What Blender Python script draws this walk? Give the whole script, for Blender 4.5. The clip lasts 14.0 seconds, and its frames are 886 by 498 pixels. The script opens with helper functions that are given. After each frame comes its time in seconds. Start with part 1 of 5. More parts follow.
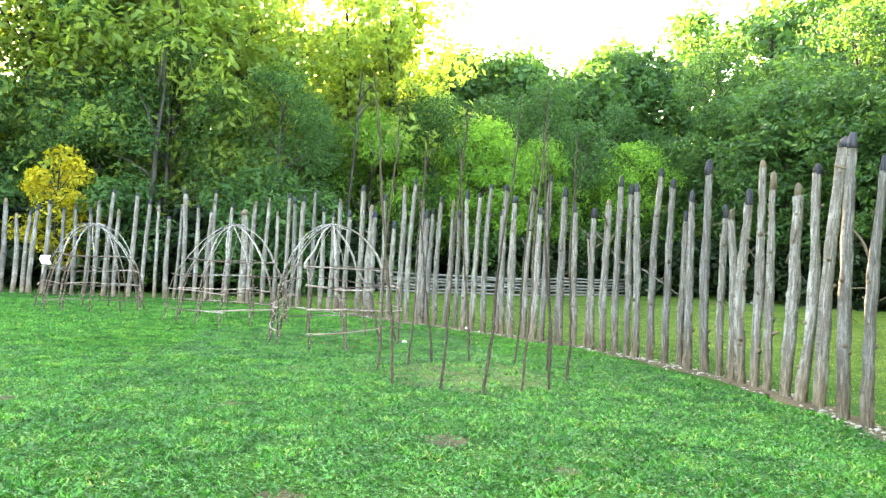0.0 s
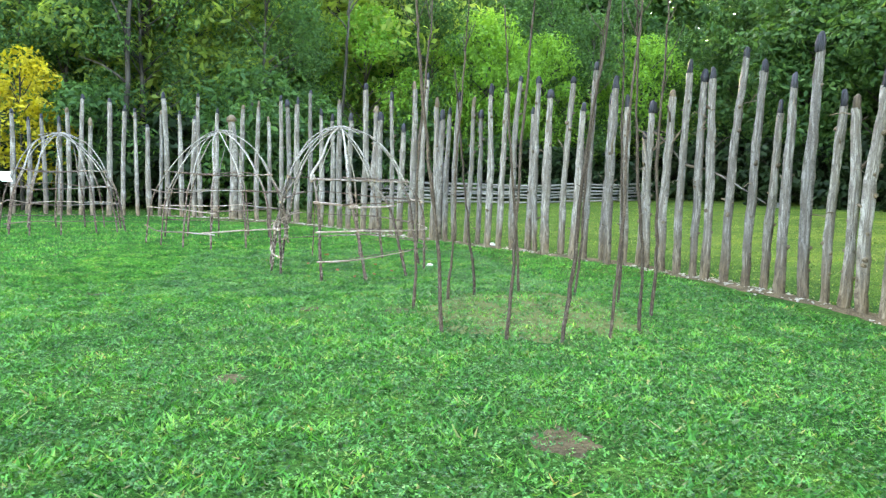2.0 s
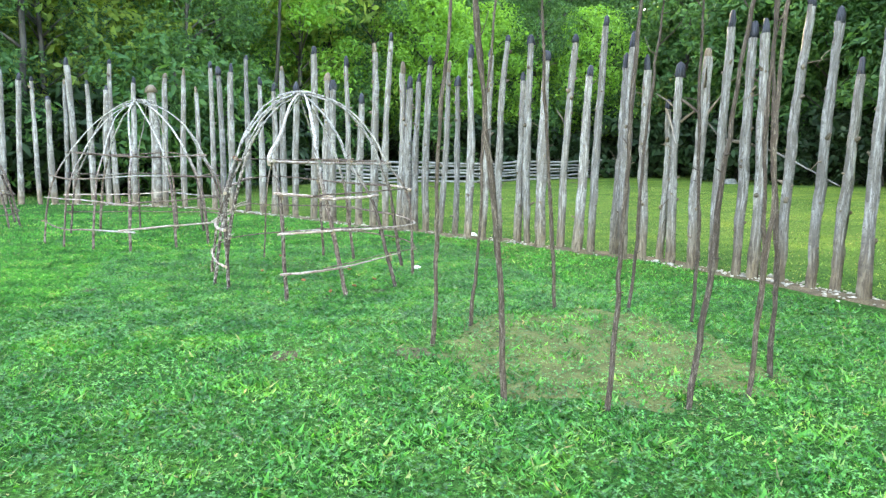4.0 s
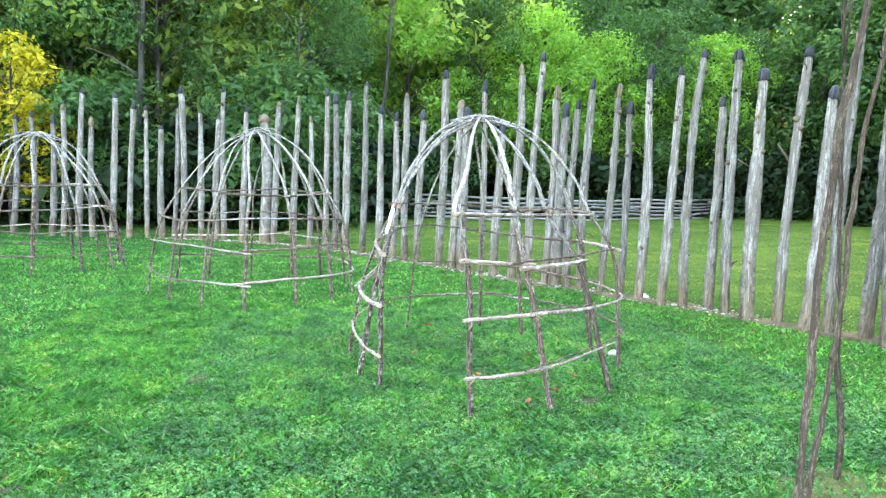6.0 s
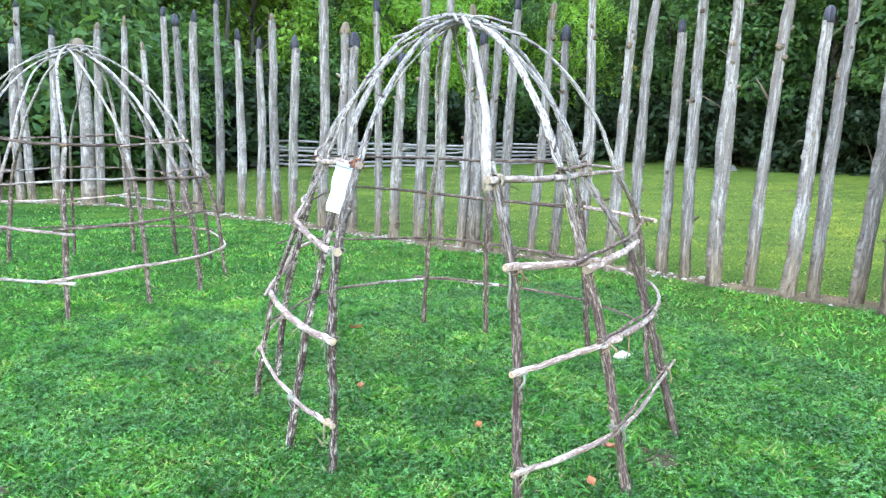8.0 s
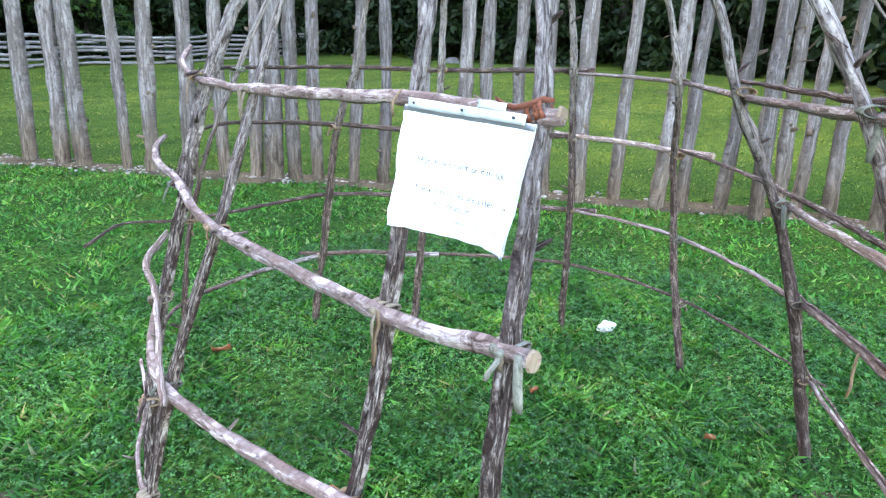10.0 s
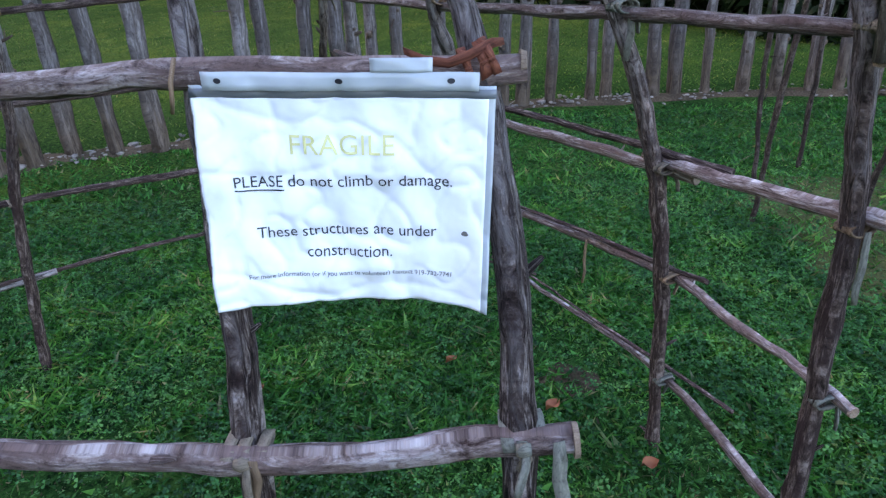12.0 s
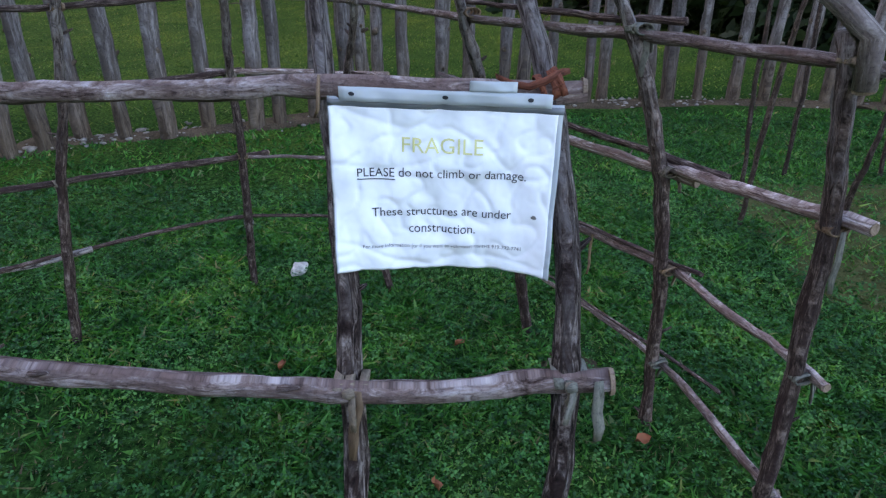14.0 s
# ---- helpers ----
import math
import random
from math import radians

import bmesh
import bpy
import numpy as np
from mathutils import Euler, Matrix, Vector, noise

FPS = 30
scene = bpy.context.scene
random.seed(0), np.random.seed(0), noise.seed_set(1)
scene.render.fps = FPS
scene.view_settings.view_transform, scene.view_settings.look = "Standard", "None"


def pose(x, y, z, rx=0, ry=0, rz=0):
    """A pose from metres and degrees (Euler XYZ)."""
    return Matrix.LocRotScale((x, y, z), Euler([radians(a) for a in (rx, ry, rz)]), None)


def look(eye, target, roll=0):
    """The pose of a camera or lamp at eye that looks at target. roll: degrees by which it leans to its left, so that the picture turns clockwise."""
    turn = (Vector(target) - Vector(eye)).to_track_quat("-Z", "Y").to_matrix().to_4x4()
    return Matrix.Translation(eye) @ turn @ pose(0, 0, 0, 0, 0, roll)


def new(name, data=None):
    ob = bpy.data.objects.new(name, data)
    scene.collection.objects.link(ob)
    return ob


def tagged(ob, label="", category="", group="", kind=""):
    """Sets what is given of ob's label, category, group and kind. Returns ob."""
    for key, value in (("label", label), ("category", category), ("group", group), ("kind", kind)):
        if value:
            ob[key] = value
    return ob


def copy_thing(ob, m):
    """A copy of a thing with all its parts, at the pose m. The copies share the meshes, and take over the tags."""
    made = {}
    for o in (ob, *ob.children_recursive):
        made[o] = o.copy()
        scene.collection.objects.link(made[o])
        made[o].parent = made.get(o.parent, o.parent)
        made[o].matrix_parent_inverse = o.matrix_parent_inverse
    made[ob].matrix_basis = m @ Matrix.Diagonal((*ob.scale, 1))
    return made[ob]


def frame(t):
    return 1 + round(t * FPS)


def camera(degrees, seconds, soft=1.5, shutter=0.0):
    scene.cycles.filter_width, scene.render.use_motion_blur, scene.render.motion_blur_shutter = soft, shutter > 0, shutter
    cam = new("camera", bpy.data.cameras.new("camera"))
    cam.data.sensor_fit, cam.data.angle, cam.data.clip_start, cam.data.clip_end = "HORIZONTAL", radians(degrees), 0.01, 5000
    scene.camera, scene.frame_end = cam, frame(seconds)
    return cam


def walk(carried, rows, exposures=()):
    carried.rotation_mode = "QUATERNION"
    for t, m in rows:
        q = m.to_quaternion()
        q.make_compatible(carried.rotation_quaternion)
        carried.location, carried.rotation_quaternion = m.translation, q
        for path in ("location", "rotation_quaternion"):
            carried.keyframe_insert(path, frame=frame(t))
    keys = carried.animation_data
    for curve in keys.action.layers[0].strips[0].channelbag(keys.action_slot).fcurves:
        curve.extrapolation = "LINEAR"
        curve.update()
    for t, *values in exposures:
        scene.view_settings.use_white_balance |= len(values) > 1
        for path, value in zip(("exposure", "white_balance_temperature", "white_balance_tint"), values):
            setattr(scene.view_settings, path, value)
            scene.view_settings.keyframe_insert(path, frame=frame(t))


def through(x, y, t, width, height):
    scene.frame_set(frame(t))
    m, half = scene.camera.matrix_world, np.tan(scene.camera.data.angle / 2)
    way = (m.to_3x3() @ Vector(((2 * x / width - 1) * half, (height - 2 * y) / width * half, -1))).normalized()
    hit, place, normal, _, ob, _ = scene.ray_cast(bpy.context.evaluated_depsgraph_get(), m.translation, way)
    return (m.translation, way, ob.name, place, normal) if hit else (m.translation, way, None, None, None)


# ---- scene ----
cam = camera(68.5, 14.0, soft=1.3)
PATH = [
    (0, (0.094, -1.704, 1.34), (0.516, 0.249, 1.419), 2.7),
    (0.5, (-0.023, -1.37, 1.333), (0.165, 0.62, 1.252), 2.5),
    (1, (-0.207, -0.84, 1.322), (-0.301, 1.153, 1.174), 1.9),
    (1.5, (-0.368, -0.374, 1.311), (-0.379, 1.618, 1.126), 2.4),
    (2, (-0.1, 0.361, 1.373), (0.353, 2.298, 1.169), 1.5),
    (2.2, (-0.12, 0.615, 1.389), (0.215, 2.572, 1.151), 0.7),
    (4.3, (-0.369, 3.029, 1.41), (0.298, 4.895, 1.143), 1.0),
    (4.5, (-0.405, 3.296, 1.431), (0.235, 5.173, 1.169), 1.0),
    (5, (-0.596, 3.845, 1.487), (-0.113, 5.77, 1.24), 1.1),
    (5.5, (-0.686, 4.424, 1.485), (-0.235, 6.357, 1.24), 2.2),
    (6, (-0.805, 4.976, 1.515), (-0.402, 6.928, 1.34), 2.0),
    (6.5, (-0.92, 5.478, 1.521), (-0.336, 7.382, 1.336), 2.5),
    (7, (-0.878, 6.078, 1.519), (-0.15, 7.93, 1.318), 1.5),
    (7.2, (-0.914, 6.281, 1.51), (-0.16, 8.119, 1.275), 1.3),
    (9.5, (-1.037, 8.906, 1.5), (0.209, 10.387, 0.995), 2.2),
    (10, (-1.048, 9.326, 1.498), (0.432, 10.526, 0.89), 1.7),
    (10.5, (-0.934, 9.59, 1.484), (0.699, 10.488, 0.758), 1.2),
    (11, (-0.789, 9.754, 1.481), (0.92, 10.416, 0.681), -0.8),
    (11.5, (-0.833, 9.886, 1.498), (0.953, 10.189, 0.652), -1.0),
    (12, (-0.786, 9.908, 1.495), (1.033, 9.909, 0.664), -2.0),
    (12.5, (-0.606, 9.91, 1.478), (1.22, 10.068, 0.676), -6.2),
    (13, (-0.59, 9.914, 1.469), (1.2, 10.098, 0.597), -7.1),
    (13.5, (-0.755, 9.971, 1.517), (1.037, 10.027, 0.631), -5.3),
    (14, (-0.962, 10.018, 1.554), (0.851, 9.976, 0.711), 0.4),
]
EXPOSURES = [(0, 4.97, 8500, 2), (1.5, 4.88, 8200, 3), (2, 4.82, 8200, 3), (5, 5.10, 7700, 4), (7, 5.08, 7600, 7), (9.5, 4.80, 7350, 17), (10, 4.52, 7250, 17), (10.5, 4.25, 7050, 20),
             (11, 3.60, 6750, 22), (11.5, 3.20, 6550, 23), (12, 3.03, 6350, 23), (12.5, 2.24, 6000, 18), (13, 1.89, 5400, 18), (13.5, 2.02, 5500, 23), (14, 2.67, 6550, 22)]
walk(cam, [(t, look(eye, target, roll)) for t, eye, target, roll in PATH], EXPOSURES)

# ---- light: low evening sun behind the wood, clear sky ----
SUN_AZ, SUN_EL = 87.0, 21.0          # degrees: azimuth from +x to +y, height
world = bpy.data.worlds.new("world")
scene.world = world
world.use_nodes = True
wn = world.node_tree
sky = wn.nodes.new("ShaderNodeTexSky")
sky.sky_type = "NISHITA"
sky.sun_disc = False
sky.sun_elevation = radians(SUN_EL)
sky.sun_rotation = radians(90 - SUN_AZ)
sky.air_density, sky.dust_density, sky.ozone_density = 1.0, 1.5, 1.0
wn.links.new(sky.outputs[0], wn.nodes["Background"].inputs[0])
wn.nodes["Background"].inputs[1].default_value = 0.15
sun = new("sun", bpy.data.lights.new("sun", "SUN"))
sun.data.energy, sun.data.angle, sun.data.color = 5.0, radians(0.5), (1.0, 0.86, 0.62)
sd = Vector((math.cos(radians(SUN_AZ)) * math.cos(radians(SUN_EL)), math.sin(radians(SUN_AZ)) * math.cos(radians(SUN_EL)), math.sin(radians(SUN_EL))))
sun.matrix_world = look(sd * 60, (0, 0, 0))


# ---- materials ----
def material(name, rough=0.8, gloss=0.12):
    m = bpy.data.materials.new(name)
    m.use_nodes = True
    b = m.node_tree.nodes["Principled BSDF"]
    b.inputs["Roughness"].default_value = rough
    b.inputs["Specular IOR Level"].default_value = gloss
    return m, m.node_tree, b


def noise_node(nt, scale, detail=4.0, rough=0.6, vector=None, distortion=0.0):
    n = nt.nodes.new("ShaderNodeTexNoise")
    n.inputs["Scale"].default_value = scale
    n.inputs["Detail"].default_value = detail
    n.inputs["Roughness"].default_value = rough
    n.inputs["Distortion"].default_value = distortion
    if vector is not None:
        nt.links.new(vector, n.inputs["Vector"])
    return n


def ramp(nt, fac, stops):
    r = nt.nodes.new("ShaderNodeValToRGB")
    while len(r.color_ramp.elements) < len(stops):
        r.color_ramp.elements.new(0.5)
    for e, (p, c) in zip(r.color_ramp.elements, stops):
        e.position, e.color = p, (*c, 1)
    nt.links.new(fac, r.inputs[0])
    return r


def mix(nt, fac, a, b, kind="MIX"):
    n = nt.nodes.new("ShaderNodeMix")
    n.data_type, n.blend_type = "RGBA", kind
    for sock, v in ((n.inputs[0], fac), (n.inputs[6], a), (n.inputs[7], b)):
        if hasattr(v, "is_linked"):
            nt.links.new(v, sock)
        else:
            sock.default_value = v if isinstance(v, float) else (*v, 1)
    return n.outputs[2]


def coords(nt, scale=(1, 1, 1), kind="Object"):
    tc, mp = nt.nodes.new("ShaderNodeTexCoord"), nt.nodes.new("ShaderNodeMapping")
    mp.inputs["Scale"].default_value = scale
    nt.links.new(tc.outputs[kind], mp.inputs[0])
    return mp.outputs[0]


def bump(nt, b, height, strength, distance):
    n = nt.nodes.new("ShaderNodeBump")
    n.inputs["Strength"].default_value, n.inputs["Distance"].default_value = strength, distance
    nt.links.new(height, n.inputs["Height"])
    nt.links.new(n.outputs[0], b.inputs["Normal"])


def island(nt):
    g = nt.nodes.new("ShaderNodeNewGeometry")
    return g.outputs["Random Per Island"]


def wood_material(name, stops, grain=(14, 14, 1.2), patch=None, strength=0.6, rough=0.85, pale_from=0.0, soiled=0.0):
    """Weathered wood: streaks along the length, pale and dark patches, a tone of its own for each piece."""
    m, nt, b = material(name, rough)
    info = nt.nodes.new("ShaderNodeObjectInfo")
    tc = nt.nodes.new("ShaderNodeTexCoord")
    shift = nt.nodes.new("ShaderNodeVectorMath")
    shift.operation = "MULTIPLY_ADD"
    rnd = nt.nodes.new("ShaderNodeCombineXYZ")
    for k in range(3):
        nt.links.new(info.outputs["Random"], rnd.inputs[k])
    nt.links.new(rnd.outputs[0], shift.inputs[0])
    shift.inputs[1].default_value = (37, 19, 53)
    nt.links.new(tc.outputs["UV"], shift.inputs[2])
    mp = nt.nodes.new("ShaderNodeMapping")
    mp.inputs["Scale"].default_value = (grain[0], grain[2], 1.0)
    nt.links.new(shift.outputs[0], mp.inputs[0])
    streak = noise_node(nt, 1.0, 7, 0.72, mp.outputs[0], 0.8)
    long = nt.nodes.new("ShaderNodeMapping")
    long.inputs["Scale"].default_value = (0.9 * grain[0], 0.5 * grain[2], 1.0)
    nt.links.new(shift.outputs[0], long.inputs[0])
    blot = noise_node(nt, 1.0, 6, 0.68, long.outputs[0], 0.5)
    colour = ramp(nt, streak.outputs[0], [(0.5 + 0.42 * (p - 0.5), k) for p, k in stops]).outputs[0]
    if patch:
        mask = ramp(nt, blot.outputs[0], [(0.46, (0, 0, 0)), (0.53, (0.75, 0.75, 0.75)), (0.62, (1, 1, 1))])
        colour = mix(nt, mask.outputs[0], colour, patch)
    speck = nt.nodes.new("ShaderNodeMapping")
    speck.inputs["Scale"].default_value = (2.6 * grain[0], 6.5 * grain[2], 1.0)
    nt.links.new(shift.outputs[0], speck.inputs[0])
    grit = noise_node(nt, 1.0, 5, 0.75, speck.outputs[0])
    spots = ramp(nt, grit.outputs[0], [(0.34, (0.42, 0.40, 0.42)), (0.46, (0.9, 0.89, 0.9)), (0.6, (1.05, 1.04, 1.05)), (0.68, (1.2, 1.18, 1.2))])
    colour = mix(nt, 0.9, colour, spots.outputs[0], "MULTIPLY")
    # paler along the upper length
    if pale_from:
        split = nt.nodes.new("ShaderNodeSeparateXYZ")
        nt.links.new(tc.outputs["UV"], split.inputs[0])
        worn = nt.nodes.new("ShaderNodeMath")
        worn.operation = "MULTIPLY_ADD"
        nt.links.new(blot.outputs[0], worn.inputs[0])
        worn.inputs[1].default_value = 1.6
        nt.links.new(split.outputs[1], worn.inputs[2])
        rng_map = nt.nodes.new("ShaderNodeMapRange")
        rng_map.inputs[1].default_value, rng_map.inputs[2].default_value = pale_from + 0.55, pale_from + 1.15
        nt.links.new(worn.outputs[0], rng_map.inputs[0])
        pale = ramp(nt, streak.outputs[0], [(0.40, (0.058, 0.044, 0.040)), (0.48, (0.185, 0.158, 0.148)), (0.58, (0.37, 0.33, 0.315))])
        colour = mix(nt, rng_map.outputs[0], colour, pale.outputs[0])
    if soiled:
        foot = nt.nodes.new("ShaderNodeSeparateXYZ")
        nt.links.new(tc.outputs["UV"], foot.inputs[0])
        splash = nt.nodes.new("ShaderNodeMath")
        splash.operation = "MULTIPLY_ADD"
        nt.links.new(grit.outputs[0], splash.inputs[0])
        splash.inputs[1].default_value = -0.9
        nt.links.new(foot.outputs[1], splash.inputs[2])
        low = nt.nodes.new("ShaderNodeMapRange")
        low.inputs[1].default_value, low.inputs[2].default_value = soiled - 0.75, soiled - 0.15
        low.inputs[3].default_value, low.inputs[4].default_value = 0.75, 0.0
        nt.links.new(splash.outputs[0], low.inputs[0])
        mud = ramp(nt, streak.outputs[0], [(0.40, (0.045, 0.028, 0.016)), (0.60, (0.15, 0.105, 0.068))])
        colour = mix(nt, low.outputs[0], colour, mud.outputs[0])
    tone = ramp(nt, info.outputs["Random"], [(0.0, (0.72, 0.72, 0.74)), (0.5, (1, 0.98, 0.96)), (1.0, (1.13, 1.11, 1.11))])
    colour = mix(nt, 1.0, colour, tone.outputs[0], "MULTIPLY")
    nt.links.new(colour, b.inputs["Base Color"])
    bump(nt, b, streak.outputs[0], strength, 0.012)
    return m


LOG = wood_material("weathered_log", [(0.12, (0.040, 0.032, 0.028)), (0.40, (0.132, 0.115, 0.106)), (0.75, (0.245, 0.222, 0.212))], (10, 10, 4.5), (0.095, 0.079, 0.071), 1.0, soiled=0.6)
CHAR = wood_material("charred_wood", [(0.3, (0.010, 0.010, 0.013)), (0.7, (0.05, 0.048, 0.06))], (20, 20, 3))
BARK = wood_material("flaky_bark", [(0.22, (0.009, 0.006, 0.005)), (0.42, (0.082, 0.056, 0.047)), (0.58, (0.23, 0.185, 0.158)), (0.82, (0.50, 0.43, 0.39))], (13, 13, 24), (0.036, 0.021, 0.018), 1.0, 0.85, 1.5)
PEELED = wood_material("peeled_stick", [(0.14, (0.050, 0.026, 0.020)), (0.42, (0.28, 0.205, 0.175)), (0.62, (0.47, 0.38, 0.345)), (0.85, (0.65, 0.58, 0.545))], (17, 17, 17), (0.185, 0.122, 0.103), 0.9)
TWIG = wood_material("thin_stick", [(0.2, (0.024, 0.014, 0.010)), (0.5, (0.118, 0.080, 0.064)), (0.8, (0.30, 0.23, 0.195))], (15, 15, 20), (0.05, 0.030, 0.026), 0.9)
# Pale tops: peeled bark, plus sky light on the bends put into the colour.
HOOP = wood_material("half_peeled_skylit_sapling", [(0.2, (0.020, 0.012, 0.009)), (0.5, (0.108, 0.074, 0.060)), (0.8, (0.30, 0.235, 0.205))], (15, 15, 20), (0.045, 0.027, 0.024), 0.9, 0.85, 1.45)
POLE = wood_material("brown_sapling_bark", [(0.2, (0.022, 0.015, 0.011)), (0.5, (0.066, 0.047, 0.037)), (0.8, (0.160, 0.125, 0.102))], (9, 9, 20), (0.040, 0.027, 0.021), 0.8)
TRUNK = wood_material("tree_bark", [(0.3, (0.0200, 0.0168, 0.0144)), (0.7, (0.0680, 0.0592, 0.0512))], (6, 6, 1), None, 0.8)
CUT = wood_material("fresh_cut_wood", [(0.2, (0.1760, 0.1200, 0.0800)), (0.8, (0.3040, 0.2320, 0.1680))], (60, 60, 60), None, 0.2)
STRAP = wood_material("tan_bast_strip", [(0.2, (0.12, 0.075, 0.042)), (0.8, (0.25, 0.175, 0.11))], (80, 80, 10), None, 0.3, 0.7)
RAG = wood_material("grey_cloth_strip", [(0.2, (0.095, 0.095, 0.075)), (0.8, (0.190, 0.188, 0.155))], (80, 80, 20), None, 0.3, 0.9)
BAST = wood_material("pale_bast_strip", [(0.2, (0.105, 0.083, 0.058)), (0.8, (0.22, 0.18, 0.135))], (80, 80, 14), None, 0.3, 0.8)
PALE = wood_material("bare_silvered_wood", [(0.15, (0.10, 0.08, 0.07)), (0.45, (0.26, 0.225, 0.205)), (0.8, (0.42, 0.38, 0.355))], (9, 9, 16), (0.16, 0.13, 0.12), 0.8)
RUST = wood_material("reddish_bark_strip", [(0.2, (0.07, 0.020, 0.012)), (0.8, (0.24, 0.085, 0.05))], (50, 50, 10), None, 0.4, 0.7)
RAIL = wood_material("grey_rail", [(0.25, (0.1040, 0.0920, 0.0840)), (0.7, (0.2720, 0.2480, 0.2320))], (14, 14, 1), None, 0.6)


def ground_material():
    m, nt, b = material("lawn_soil", 0.95, 0.03)
    v = coords(nt)
    fine, mid, wide = noise_node(nt, 30, 8, 0.78, v), noise_node(nt, 2.6, 6, 0.7, v), noise_node(nt, 0.35, 3, 0.5, v)
    green = ramp(nt, fine.outputs[0], [(0.38, (0.006, 0.020, 0.007)), (0.5, (0.026, 0.092, 0.022)), (0.62, (0.062, 0.18, 0.045))])
    soil = ramp(nt, fine.outputs[0], [(0.38, (0.020, 0.014, 0.007)), (0.5, (0.075, 0.054, 0.026)), (0.62, (0.16, 0.12, 0.065))])
    both = nt.nodes.new("ShaderNodeMath")
    both.operation = "ADD"
    nt.links.new(mid.outputs[0], both.inputs[0])
    nt.links.new(wide.outputs[0], both.inputs[1])
    mask = ramp(nt, both.outputs[0], [(1.02, (0.04, 0.04, 0.04)), (1.2, (0.4, 0.4, 0.4))])
    colour = mix(nt, mask.outputs[0], green.outputs[0], soil.outputs[0])
    far = ramp(nt, wide.outputs[0], [(0.35, (0.8, 0.85, 0.8)), (0.65, (1.25, 1.12, 1.0))])
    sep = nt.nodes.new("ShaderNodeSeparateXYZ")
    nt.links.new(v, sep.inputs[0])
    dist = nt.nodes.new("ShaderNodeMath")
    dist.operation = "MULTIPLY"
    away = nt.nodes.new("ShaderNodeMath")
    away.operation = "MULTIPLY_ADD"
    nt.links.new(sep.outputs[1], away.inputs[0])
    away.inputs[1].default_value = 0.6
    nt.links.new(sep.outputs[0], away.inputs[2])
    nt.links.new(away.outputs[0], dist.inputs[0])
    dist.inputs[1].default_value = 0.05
    # Grows lighter and redder with x + 0.6 y, where fewer blades cover it.
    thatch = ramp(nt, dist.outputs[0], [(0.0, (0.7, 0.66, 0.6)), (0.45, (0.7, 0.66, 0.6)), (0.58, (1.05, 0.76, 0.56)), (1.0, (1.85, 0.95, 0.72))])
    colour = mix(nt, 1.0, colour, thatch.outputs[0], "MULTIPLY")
    swath = noise_node(nt, 1.1, 8, 0.75, coords(nt, (0.6, 1.0, 1.0)), 0.6)
    tone = ramp(nt, swath.outputs[0], [(0.36, (0.55, 0.68, 0.7)), (0.5, (1.0, 1.0, 1.0)), (0.64, (1.6, 1.3, 1.1))])
    colour = mix(nt, 1.0, colour, tone.outputs[0], "MULTIPLY")
    nt.links.new(mix(nt, 1.0, colour, far.outputs[0], "MULTIPLY"), b.inputs["Base Color"])
    bump(nt, b, fine.outputs[0], 0.8, 0.03)
    return m


def soil_material(name, a, c, scale=60):
    m, nt, b = material(name, 0.95, 0.04)
    n = noise_node(nt, scale, 6, 0.7, coords(nt))
    w = noise_node(nt, 4, 3, 0.6, coords(nt))
    col = ramp(nt, n.outputs[0], [(0.3, a), (0.7, c)])
    tint = ramp(nt, w.outputs[0], [(0.35, (0.7, 0.7, 0.7)), (0.65, (1.15, 1.12, 1.08))])
    nt.links.new(mix(nt, 1.0, col.outputs[0], tint.outputs[0], "MULTIPLY"), b.inputs["Base Color"])
    bump(nt, b, n.outputs[0], 0.8, 0.02)
    return m


def leaf_material(name, stops, through=0.35, rough=0.55, mottle=0.0, gloss=0.14):
    """Leaves and blades: a tone for each island, with light passing through."""
    m, nt, b = material(name, rough)
    rnd = island(nt)
    wide = noise_node(nt, 0.5, 3, 0.6, coords(nt, kind="Object"))
    col = ramp(nt, rnd, stops)
    tint = ramp(nt, wide.outputs[0], [(0.35, (0.75, 0.8, 0.75)), (0.65, (1.2, 1.15, 1.0))])
    colour = mix(nt, 1.0, col.outputs[0], tint.outputs[0], "MULTIPLY")
    if mottle:
        clump = noise_node(nt, 2.4, 6, 0.72, coords(nt, kind="Object"))
        tuft = ramp(nt, clump.outputs[0], [(0.38, (1 - mottle, 1 - 0.85 * mottle, 1 - 0.7 * mottle)), (0.5, (1, 1, 1)), (0.62, (1 + 1.9 * mottle, 1 + 0.7 * mottle, 1 + 0.5 * mottle))])
        colour = mix(nt, 1.0, colour, tuft.outputs[0], "MULTIPLY")
        small = noise_node(nt, 15.0, 4, 0.7, coords(nt, kind="Object"))
        sprig = ramp(nt, small.outputs[0], [(0.36, (0.35, 0.42, 0.4)), (0.5, (1.0, 1.0, 1.0)), (0.64, (1.7, 1.45, 1.6))])
        colour = mix(nt, 0.65, colour, sprig.outputs[0], "MULTIPLY")
    nt.links.new(colour, b.inputs["Base Color"])
    b.inputs["Specular IOR Level"].default_value = gloss
    tr = nt.nodes.new("ShaderNodeBsdfTranslucent")
    nt.links.new(mix(nt, 1.0, colour, (1.5, 1.45, 0.7), "MULTIPLY"), tr.inputs[0])
    sh = nt.nodes.new("ShaderNodeMixShader")
    sh.inputs[0].default_value = through
    nt.links.new(b.outputs[0], sh.inputs[1])
    nt.links.new(tr.outputs[0], sh.inputs[2])
    nt.links.new(sh.outputs[0], nt.nodes["Material Output"].inputs[0])
    return m


